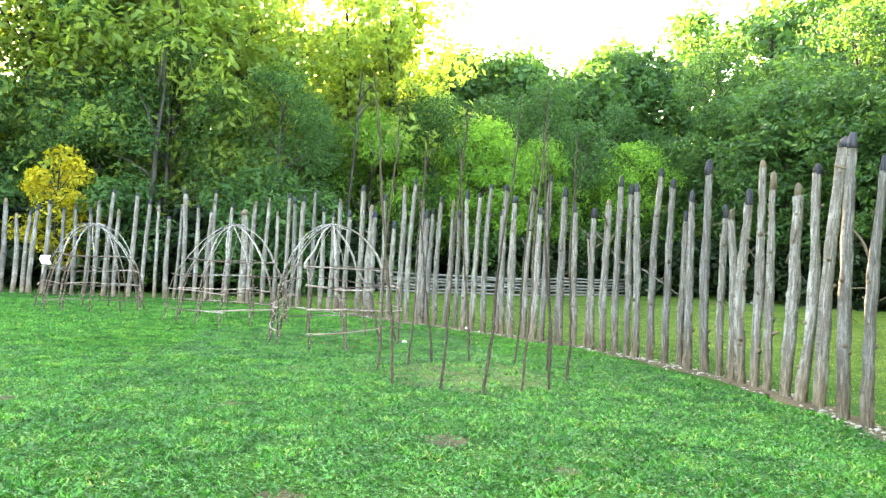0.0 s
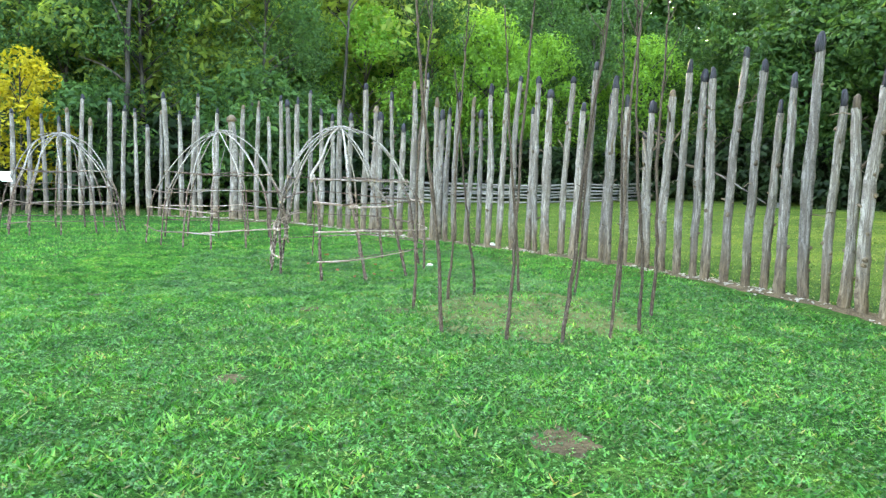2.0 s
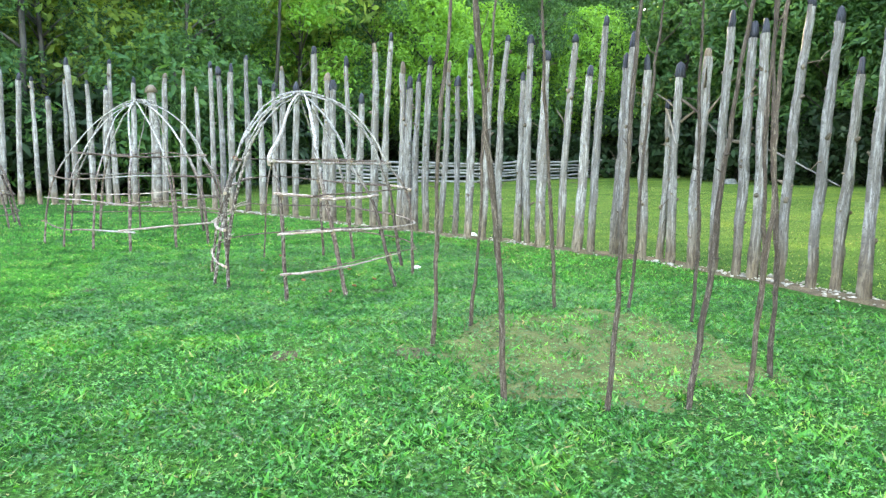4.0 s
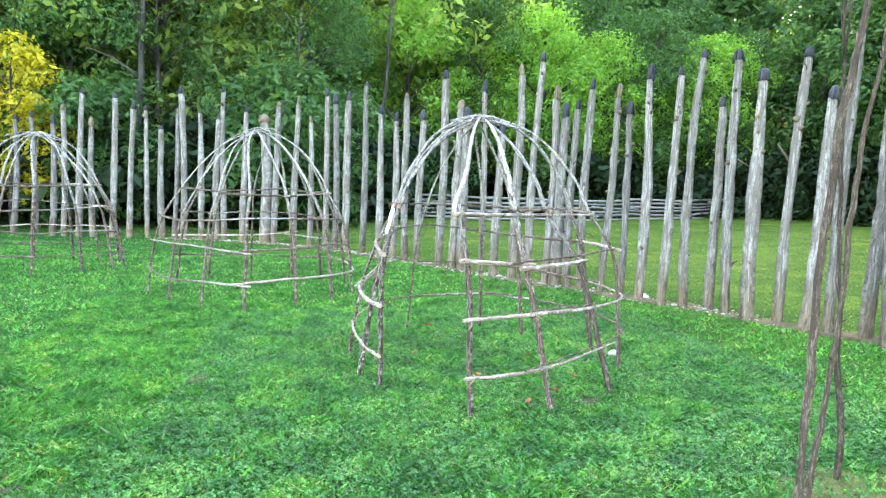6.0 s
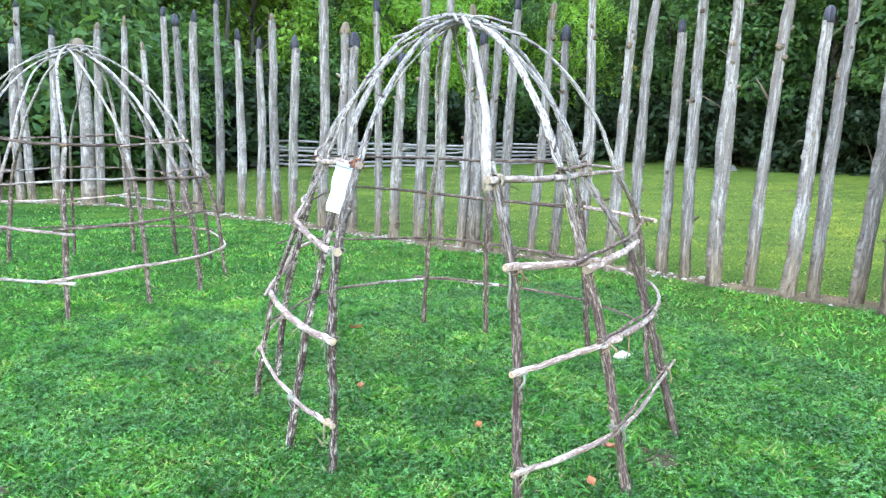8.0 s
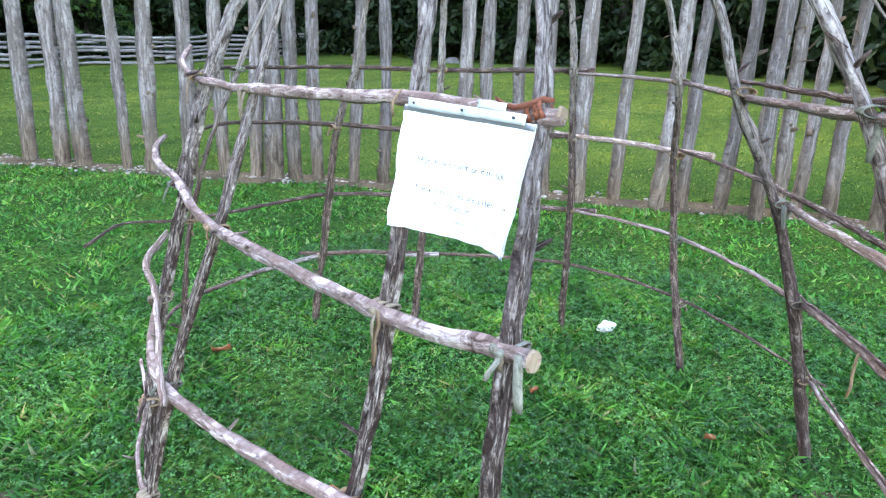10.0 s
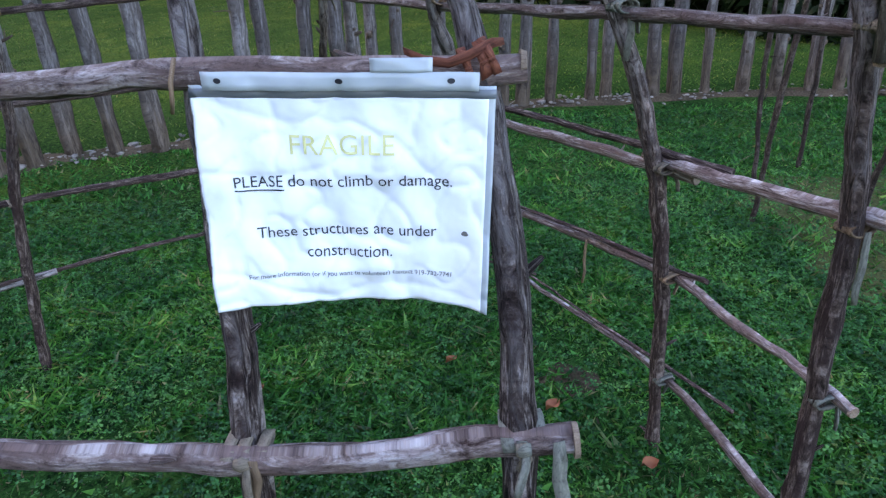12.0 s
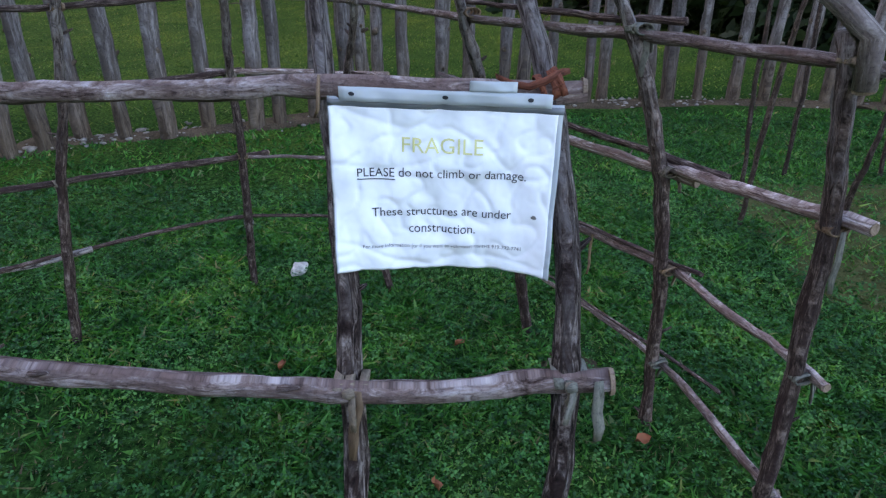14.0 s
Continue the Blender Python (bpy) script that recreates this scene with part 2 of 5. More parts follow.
GROUND = ground_material()
STRIP = soil_material("gravelly_soil", (0.040, 0.027, 0.016), (0.155, 0.112, 0.074))
DRY = soil_material("dry_patch", (0.034, 0.042, 0.014), (0.112, 0.115, 0.046))
GRASS = leaf_material("grass_blades", [(0.0, (0.0140, 0.0700, 0.0120)), (0.45, (0.0310, 0.1420, 0.0210)), (0.80, (0.0570, 0.1980, 0.0360)), (0.92, (0.0980, 0.2080, 0.0520)), (0.975, (0.1450, 0.1500, 0.0740))], 0.25, 0.6, 0.5, 0.16)
FIELD = leaf_material("dry_field_grass", [(0.0, (0.0300, 0.0780, 0.0150)), (0.5, (0.0680, 0.1350, 0.0300)), (0.85, (0.1150, 0.1700, 0.0500)), (1.0, (0.1700, 0.1600, 0.0800))], 0.25, 0.7, 0.4, 0.12)
CLOVER = leaf_material("clover", [(0.0, (0.0070, 0.0340, 0.0110)), (1.0, (0.0540, 0.1850, 0.0480))], 0.2, 0.6, 0.5, 0.16)
SOIL = soil_material("bare_soil", (0.0225, 0.0165, 0.0090), (0.1000, 0.0775, 0.0500), 40)
STRAW = leaf_material("dead_grass", [(0.0, (0.0270, 0.0200, 0.0108)), (0.5, (0.0847, 0.0655, 0.0347)), (1.0, (0.1848, 0.1463, 0.0847))], 0.15)
LEAVES = leaf_material("tree_leaves", [(0.0, (0.0260, 0.0600, 0.0230)), (0.6, (0.0460, 0.1030, 0.0360)), (1.0, (0.0820, 0.1450, 0.0480))], 0.5)
LIGHT_LEAVES = leaf_material("light_green_leaves", [(0.0, (0.0790, 0.1737, 0.0284)), (1.0, (0.1632, 0.2948, 0.0526))], 0.55)
# Pale yellow-green: low sun and bright haze put into the leaf colour.
SUN_TINTED = leaf_material("sun_tinted_leaves", [(0.0, (0.115, 0.175, 0.050)), (1.0, (0.250, 0.310, 0.095))], 0.7)
# Gold stands for direct sun on this foliage, put into its colour.
SUN_GOLD_LEAVES = leaf_material("sun_gold_leaves", [(0.0, (0.2310, 0.1848, 0.0154)), (1.0, (0.4235, 0.3542, 0.0385))], 0.5)
# Near-black leaf colour carries the shade below and between the trees.
SHADE_LEAVES = leaf_material("shade_dark_leaves", [(0.0, (0.0060, 0.0130, 0.0050)), (1.0, (0.0150, 0.0300, 0.0100))], 0.2)
PEBBLE = soil_material("grey_pebbles", (0.16, 0.135, 0.115), (0.40, 0.35, 0.31), 25)
ROCK = soil_material("grey_rock", (0.07, 0.066, 0.06), (0.17, 0.16, 0.15), 9)
STONE = soil_material("pale_stone", (0.42, 0.38, 0.34), (0.72, 0.68, 0.62), 25)


def plain(name, colour, rough=0.5):
    m, nt, b = material(name, rough, 0.4)
    n = noise_node(nt, 40, 3, 0.5, coords(nt))
    c = ramp(nt, n.outputs[0], [(0.3, tuple(0.9 * k for k in colour)), (0.7, colour)])
    nt.links.new(c.outputs[0], b.inputs["Base Color"])
    return m


PAPER = plain("white_paper", (0.86, 0.87, 0.88), 0.35)
SLEEVE = plain("cloudy_plastic", (0.42, 0.45, 0.46), 0.18)
INK = plain("black_ink", (0.02, 0.02, 0.025), 0.5)
YELLOW = plain("faded_yellow_ink", (0.72, 0.68, 0.30), 0.5)
BROWN_LEAF = plain("dead_leaf", (0.24, 0.08, 0.03), 0.7)


# ---- mesh helpers ----
def mesh_from(name, verts, faces, mat, uvs=None, smooth=True):
    me = bpy.data.meshes.new(name)
    me.from_pydata([tuple(v) for v in verts], [], faces)
    if uvs is not None:
        layer = me.uv_layers.new(name="uv")
        loops = np.empty(len(me.loops), dtype=np.int32)
        me.loops.foreach_get("vertex_index", loops)
        layer.data.foreach_set("uv", np.asarray(uvs, dtype=np.float32)[loops].ravel())
    me.materials.append(mat)
    if smooth:
        me.polygons.foreach_set("use_smooth", [True] * len(me.polygons))
    me.update()
    return me


def big_mesh(name, verts, faces, mat):
    """A mesh from arrays of vertices (n, 3) and of faces with one count of corners (m, k)."""
    me = bpy.data.meshes.new(name)
    verts, faces = np.asarray(verts, np.float32), np.asarray(faces, np.int32)
    m, k = faces.shape
    me.vertices.add(len(verts))
    me.vertices.foreach_set("co", verts.ravel())
    me.loops.add(m * k)
    me.loops.foreach_set("vertex_index", faces.ravel())
    me.polygons.add(m)
    me.polygons.foreach_set("loop_start", np.arange(0, m * k, k, dtype=np.int32))
    me.materials.append(mat)
    me.update(calc_edges=True)
    return me


def child(name, me, parent, label=""):
    ob = new(name, me)
    ob.parent = parent
    if label:
        ob["label"] = label
    return ob


def spline(points, step):
    """Points along a smooth curve through the given ones, about step apart."""
    p = [np.array(q, float) for q in points]
    p = [2 * p[0] - p[1], *p, 2 * p[-1] - p[-2]]
    out = []
    for a, b, c, d in zip(p, p[1:], p[2:], p[3:]):
        n = max(1, int(np.linalg.norm(c - b) / step))
        for k in range(n):
            t = k / n
            out.append(0.5 * (2 * b + (c - a) * t + (2 * a - 5 * b + 4 * c - d) * t * t + (3 * b - a - 3 * c + d) * t**3))
    out.append(p[-2])
    return np.array(out)


def tube(points, radii, sides=8, rough=0.12, seed=0, wander=0.0, caps=True, wave=0.25):
    """Vertices, faces and uvs of an uneven round stick along points."""
    rng = np.random.default_rng(seed)
    pts = np.array(points, float)
    n = len(pts)
    if wander:
        w = np.cumsum(rng.normal(0, 1, (n, 3)), 0)
        w -= np.linspace(0, 1, n)[:, None] * w[-1]
        pts = pts + w * wander / max(1.0, math.sqrt(n))
    tang = np.gradient(pts, axis=0)
    tang /= np.linalg.norm(tang, axis=1, keepdims=True) + 1e-9
    side = np.cross(tang[0], (0.31, 0.77, 0.55))
    side /= np.linalg.norm(side)
    rad = np.interp(np.linspace(0, 1, n), np.linspace(0, 1, len(radii)), radii)
    rad = rad * (1 + wave * np.interp(np.arange(n), np.arange(0, n + 3, 3), rng.normal(0, 0.35, len(np.arange(0, n + 3, 3)))))
    verts, uvs, length = [], [], 0.0
    ang = np.linspace(0, 2 * math.pi, sides, endpoint=False)
    lobes = 1 + rough * np.interp(np.linspace(0, 1, sides, endpoint=False), [0, 0.25, 0.5, 0.75, 1], rng.normal(0, 0.8, 5))
    for i in range(n):
        side = side - tang[i] * (side @ tang[i])
        side /= np.linalg.norm(side)
        up = np.cross(tang[i], side)
        if i:
            length += np.linalg.norm(pts[i] - pts[i - 1])
        r = rad[i] * lobes * (1 + rough * rng.normal(0, 0.4, sides))
        verts += list(pts[i] + np.outer(np.cos(ang) * r, side) + np.outer(np.sin(ang) * r, up))
        uvs += [(0.16 * math.cos(a) + 0.07 * math.sin(2 * a + 1), length) for a in ang]
    faces = [(i * sides + k, i * sides + (k + 1) % sides, (i + 1) * sides + (k + 1) % sides, (i + 1) * sides + k) for i in range(n - 1) for k in range(sides)]
    if caps:
        faces.append(tuple(range(sides - 1, -1, -1)))
        faces.append(tuple(range((n - 1) * sides, n * sides)))
    return verts, faces, uvs


def join(*parts):
    verts, faces, uvs = [], [], []
    for v, f, u in parts:
        k = len(verts)
        verts += list(v)
        faces += [tuple(i + k for i in q) for q in f]
        uvs += list(u)
    return verts, faces, uvs


def stick(name, parent, points, radii, mat, seed, step=0.06, sides=8, wander=0.012, label="", stubs=0, rough=0.12):
    pts = spline(points, step)
    geo = tube(pts, radii, sides, rough, seed, wander)
    rng = random.Random(seed)
    for _ in range(stubs):
        k = rng.randrange(2, len(pts) - 2)
        d = Vector((rng.uniform(-1, 1), rng.uniform(-1, 1), rng.uniform(0.1, 0.8))).normalized()
        r = radii[0] * 0.3
        a = Vector(pts[k])
        geo = join(geo, tube([a, a + d * radii[0] * 1.6, a + d * (radii[0] * 1.7 + rng.uniform(0.004, 0.022))], [r, r * 0.8, r * 0.4], 5, 0.1, seed + _))
    return child(name, mesh_from(name, *geo[:2], mat, geo[2]), parent, label)


# ---- ground ----
def height(x, y):
    """The lawn is level inside the stockade and rises gently past it."""
    d = np.maximum(0, np.hypot(np.maximum(0, x - 9), np.maximum(0, y - 27)) - 1)
    s = np.clip((d - 18) / 60, 0, 1)
    return 0.012 * np.sin(x * 1.3 + 0.7) * np.cos(y * 1.1) + 0.03 * np.minimum(d, 30) + 20 * s * s * (3 - 2 * s)


def grid_ground():
    near = np.linspace(-30, 46, 153)
    xs = np.concatenate([[-900, -300, -120, -60], near, [52, 60, 70, 80, 95, 120, 300, 900]])
    ys = np.concatenate([[-900, -300, -100, -40], np.linspace(-20, 50, 141), [55, 60, 66, 72, 80, 90, 100, 120, 300, 900]])
    gx, gy = np.meshgrid(xs, ys)
    gz = height(np.clip(gx, -120, 120), np.clip(gy, -120, 120))
    v = np.stack([gx, gy, gz], -1).reshape(-1, 3)
    w = len(xs)
    i, j = np.meshgrid(np.arange(len(ys) - 1), np.arange(w - 1), indexing="ij")
    a = (i * w + j).ravel()
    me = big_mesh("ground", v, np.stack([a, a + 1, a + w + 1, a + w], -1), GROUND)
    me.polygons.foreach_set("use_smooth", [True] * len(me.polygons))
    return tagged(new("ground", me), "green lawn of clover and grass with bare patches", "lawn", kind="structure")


grid_ground()

# ---- palisade: x, y, height, lean of each post ----
STRETCH_EAST = [
    (5.20, 1.55, 2.9, 0.05), (5.34, 2.05, 3.1, 0.0), (5.46, 2.60, 2.7, 0.06), (5.60, 3.25, 2.9, -0.04),
    (5.75, 3.84, 2.77, 0.11), (5.78, 4.17, 3.07, 0.03), (5.99, 4.73, 3.13, 0.20), (6.00, 5.05, 2.88, 0.14), (6.08, 5.40, 2.70, 0.11),
    (6.08, 5.70, 2.89, 0.01), (6.09, 5.98, 3.09, 0.05), (6.17, 6.33, 2.75, 0.04), (6.24, 6.66, 2.50, -0.05), (6.30, 7.02, 2.60, 0.04),
    (6.32, 7.36, 3.36, -0.04), (6.19, 7.62, 2.90, -0.03), (6.30, 8.09, 2.61, 0.06), (6.18, 8.30, 3.18, 0.05), (6.15, 8.72, 3.41, 0.09),
    (6.05, 9.02, 3.19, -0.09), (5.97, 9.24, 3.18, -0.01), (5.92, 9.62, 3.38, 0.02), (5.82, 9.88, 2.94, 0.02), (5.76, 10.25, 2.81, -0.06),
]
STRETCH_CORNER = [
    (5.75, 10.55, 2.32, 0.02), (5.56, 10.64, 2.95, -0.09), (5.30, 10.78, 3.26, 0.0), (5.40, 11.14, 3.02, 0.04), (5.16, 11.42, 3.58, 0.08),
    (5.03, 11.62, 2.88, 0.09), (4.97, 12.03, 3.40, 0.12), (4.76, 12.33, 3.20, -0.02), (4.68, 12.66, 3.50, -0.06), (4.67, 13.04, 2.94, 0.02),
    (4.38, 13.20, 3.56, 0.07), (4.13, 13.35, 3.34, 0.09), (4.02, 13.78, 3.47, -0.04), (3.92, 14.21, 2.97, 0.0), (3.68, 14.42, 3.24, 0.16),
    (3.53, 14.82, 3.38, 0.05),
]
STRETCH_NORTH = [
    (3.35, 14.98, 3.06), (3.23, 15.20, 3.03), (3.11, 15.40, 3.32), (2.92, 15.67, 3.91), (2.72, 16.06, 3.76), (2.51, 16.49, 2.80), (2.37, 16.76, 3.60),
    (2.11, 17.25, 3.13), (1.96, 17.52, 3.30), (1.75, 17.90, 3.91), (1.41, 18.55, 3.19), (1.21, 18.92, 3.59), (1.00, 19.30, 3.23), (0.73, 19.79, 3.42),
    (0.40, 20.34, 3.99), (0.04, 20.78, 3.82), (-0.20, 21.05, 3.76), (-0.42, 21.30, 3.91), (-0.81, 21.78, 3.28), (-1.19, 22.13, 3.79),
    (-1.71, 22.49, 3.68), (-1.95, 22.65, 3.36), (-2.57, 23.08, 3.59), (-3.03, 23.21, 4.05), (-3.24, 23.25, 3.33), (-3.64, 23.36, 3.47),
    (-4.11, 23.48, 4.05), (-4.38, 23.54, 3.47), (-4.68, 23.62, 3.00), (-5.07, 23.71, 3.52), (-5.55, 23.76, 3.62),
]
STRETCH_WEST = [
    (-5.99, 23.80, 3.82), (-6.46, 23.85, 3.17), (-6.83, 23.88, 3.91), (-7.22, 23.93, 3.47), (-7.50, 23.95, 3.19), (-7.93, 23.99, 3.24),
    (-8.46, 23.97, 3.12), (-8.86, 23.94, 3.34), (-9.28, 23.91, 3.13), (-9.48, 23.91, 2.93), (-9.80, 23.88, 2.81), (-10.16, 23.86, 3.31),
    (-10.45, 23.84, 3.57), (-10.83, 23.81, 3.07), (-11.26, 23.76, 3.14), (-11.56, 23.71, 3.02), (-11.84, 23.66, 3.00), (-12.28, 23.58, 2.92),
    (-12.58, 23.54, 3.30), (-12.96, 23.47, 2.89), (-13.27, 23.42, 2.81), (-13.55, 23.38, 3.05), (-13.87, 23.32, 2.64), (-14.13, 23.28, 3.35),
    (-14.62, 23.22, 2.96), (-14.84, 23.20, 2.49), (-15.13, 23.16, 2.77), (-15.49, 23.11, 3.02), (-15.82, 23.07, 3.32), (-16.09, 23.04, 3.10),
    (-16.46, 22.99, 3.18), (-16.75, 22.96, 3.23),
]


def palisade():
    top = tagged(new("palisade"), "tall stockade of weathered grey log posts with charred pointed tips", "palisade")
    rng = random.Random(5)
    rows = [*STRETCH_EAST, *STRETCH_CORNER, *[(*r, rng.uniform(-0.08, 0.14)) for r in STRETCH_NORTH + STRETCH_WEST]]
    x, y = -16.75, 22.96
    for k in range(14):                       # the wall goes on past the lawn's west end
        x, y = x - rng.uniform(0.3, 0.42), y - rng.uniform(0.1, 0.25)
        rows.append((x, y, rng.uniform(2.7, 3.5), rng.uniform(-0.08, 0.1)))
    for k, (x, y, h, lean) in enumerate(rows):
        r = 0.14 if abs(x + 1.95) < 0.01 else (rng.uniform(0.062, 0.09) if k > 40 else rng.uniform(0.056, 0.074))
        far = k > 48
        sides, rings = (8, 10) if far else (12, 22)
        ux, uy = (0.55, -0.83) if k < 60 else (1.0, 0.0)
        bow, bow2 = rng.uniform(-0.05, 0.05), rng.uniform(-0.05, 0.05)
        tip = rng.uniform(0.10, 0.24)
        cut = h - tip
        pts = []
        for i in range(rings):
            f = i / (rings - 1)
            s = math.sin(f * math.pi)
            pts.append((lean * ux * f * cut / h + bow * s, lean * uy * f * cut / h + bow2 * s, -0.15 + f * (cut + 0.15)))
        taper = rng.uniform(0.68, 0.84)
        geo = tube(pts, [r * 1.05, r, r * taper], sides, 0.16, k, 0.02, caps=False, wave=0.22)
        if not far or k % 3 == 0:
            for j in range(rng.randrange(2, 4) if far else rng.randrange(7, 12)):   # knots and stubs of cut branches
                z = rng.uniform(0.3, cut - 0.15)
                a = rng.uniform(0, 6.28)
                f = z / h
                sway = math.sin(math.pi * (z + 0.15) / (cut + 0.15))
                base = Vector((lean * ux * f + bow * sway, lean * uy * f + bow2 * sway, z))
                d = Vector((math.cos(a), math.sin(a), rng.uniform(0.3, 0.9))).normalized()
                n = rng.uniform(0.03, 0.09) if j == 0 else rng.uniform(0.002, 0.018)
                thick = rng.uniform(0.8, 1.35)
                geo = join(geo, tube([base + d * r * 0.5, base + d * r * 1.1, base + d * (r * 1.15 + n)], [0.028 * thick, 0.021 * thick, 0.012 * thick], 6, 0.2, j + k))
        post = child("post", mesh_from("post", *geo[:2], LOG, geo[2]), top)
        post.location = (x, y, float(height(np.array(x), np.array(y))))
        post.rotation_euler[2] = 0.0
        end = Vector(pts[-1])
        q = r * taper
        off = rng.uniform(-0.35, 0.35) * q
        ring = [end + Vector((0, 0, -0.02)), end + Vector((lean * 0.02 + off * 0.2, 0, tip * 0.4)), end + Vector((lean * 0.05 + off * 0.6, 0, tip * 0.8)), end + Vector((lean * 0.06 + off, 0, tip))]
        blunt = rng.uniform(0.15, 0.5)
        tg = tube(ring, [q * 1.03, q * 0.93, q * 0.72, q * blunt], sides, 0.28, k + 7)
        child("charred_tip", mesh_from("charred_tip", *tg[:2], CHAR if rng.random() < 0.75 else LOG, tg[2]), post, "blackened pointed tip")
    # side branches left on some trunks
    spurs = [((5.92, 9.62, 1.75), (0.35, -1.5, -0.55)), ((5.75, 10.55, 2.2), (-0.2, -0.5, -0.5)), ((5.76, 10.25, 2.3), (0.25, -0.6, -0.6)), ((5.76, 10.25, 2.1), (-0.2, 0.3, 0.3)),
             ((5.76, 10.25, 2.0), (0.2, -0.35, 0.25)), ((5.82, 9.88, 2.0), (0.1, -0.3, 0.4)), ((5.82, 9.88, 2.4), (-0.25, -0.3, 0.25)), ((5.30, 10.78, 1.9), (-0.1, -0.2, 0.35)),
             ((5.75, 3.84, 1.7), (-0.12, 0.1, 0.3)), ((4.97, 12.03, 2.0), (-0.12, 0.1, 0.25)), ((6.24, 6.66, 1.6), (0.1, -0.35, 0.35)), ((6.08, 5.40, 1.7), (-0.1, -0.3, 0.45))]
    for (x, y, z), d in spurs:
        a, v = Vector((x, y, z)), Vector(d)
        stick("side_branch", top, [a, a + v * 0.45 + Vector((0, 0, 0.06 * v.length)), a + v], [0.022, 0.015, 0.007], LOG, int(z * 100), 0.08)
    # thin dead twigs on the nearer trunks
    for x, y, h, lean in STRETCH_EAST + STRETCH_CORNER:
        for k in range(rng.randrange(1, 4)):
            z = rng.uniform(0.9, h - 0.25)
            a = Vector((x + lean * 0.55 * z / h, y - lean * 0.83 * z / h, z))
            v = Vector((rng.uniform(-1, 1), rng.uniform(-1, 1), rng.uniform(-0.5, 0.9))).normalized() * rng.uniform(0.12, 0.34)
            stick("twig", top, [a, a + v * 0.5 + Vector((0, 0, 0.02)), a + v + Vector((0, 0, rng.uniform(-0.05, 0.03)))], [0.009, 0.006, 0.003], LOG, rng.randrange(9999), 0.06, 5)
    return top


palisade()


# ---- lodge frames of bent saplings ----
def along(post, z):
    """The place at height z on an upright given as (x, y, z) points."""
    for a, b in zip(post, post[1:]):
        if a[2] <= z <= b[2]:
            f = (z - a[2]) / (b[2] - a[2])
            return Vector((a[0] + f * (b[0] - a[0]), a[1] + f * (b[1] - a[1]), z))
    return Vector(post[-1])


def ribbon(points, wide, across, thick=0.0016):
    """A flat strip along points; across gives the way of its width."""
    p = [Vector(q) for q in points]
    w = Vector(across).normalized() * wide * 0.5
    verts, faces, uvs = [], [], []
    for i, q in enumerate(p):
        t = (p[min(i + 1, len(p) - 1)] - p[max(i - 1, 0)]).normalized()
        n = t.cross(w)
        n = n.normalized() * thick if n.length > 1e-6 else Vector((0, 0, thick))
        k = 1.0 if 0 < i < len(p) - 1 else 0.75
        verts += [q - w * k - n, q + w * k - n, q + w * k + n, q - w * k + n]
        uvs += [(0.0, i * 0.02), (wide, i * 0.02), (wide, i * 0.02), (0.0, i * 0.02)]
    for i in range(len(p) - 1):
        a = 4 * i
        faces += [(a + k, a + (k + 1) % 4, a + 4 + (k + 1) % 4, a + 4 + k) for k in range(4)]
    e = 4 * (len(p) - 1)
    faces += [(3, 2, 1, 0), (e, e + 1, e + 2, e + 3)]
    return verts, faces, uvs


def lashing(parent, at, across, r, mat, seed, tails=1, wide=0.011, label="", flat=0.42):
    """A flat strip wound round a crossing, with a knot and hanging ends."""
    rng = random.Random(seed)
    axis = Vector(across).normalized()
    side = axis.cross(Vector((0, 0, 1))).normalized()
    up = side.cross(axis)
    geo = None
    for turn in range(3):
        off = axis * ((turn - 1) * wide * 1.2 + rng.uniform(-0.003, 0.003))
        slant = rng.uniform(-0.4, 0.4)
        rr = r * (1.02 + 0.05 * turn)
        pts = [Vector(at) + off + (side * math.cos(a) + up * flat * math.sin(a)) * rr + axis * 0.008 * slant * math.sin(a) for a in np.linspace(0, 6.5, 15)]
        g = ribbon(pts, wide * rng.uniform(0.8, 1.15), axis)
        geo = g if geo is None else join(geo, g)
    knot = Vector(at) - side * r * 1.15
    geo = join(geo, tube([knot - axis * 0.008, knot, knot + axis * 0.008], [0.005, 0.008, 0.005], 6, 0.25, seed))
    for k in range(tails):
        a = knot + axis * rng.uniform(-0.008, 0.008)
        n = rng.uniform(0.03, 0.075)
        dx, dy = rng.uniform(-0.02, 0.02), rng.uniform(-0.02, 0.02)
        g = ribbon([a, a - side * 0.006 + Vector((dx * 0.3, dy * 0.3, -n * 0.35)), a - side * 0.004 + Vector((dx, dy, -n * 0.7)), a + Vector((dx * 1.3, dy * 1.3, -n))], wide * 0.85, axis + side * rng.uniform(-0.5, 0.5))
        geo = join(geo, g)
    child("lashing", mesh_from("lashing", *geo[:2], mat, geo[2]), parent, label)


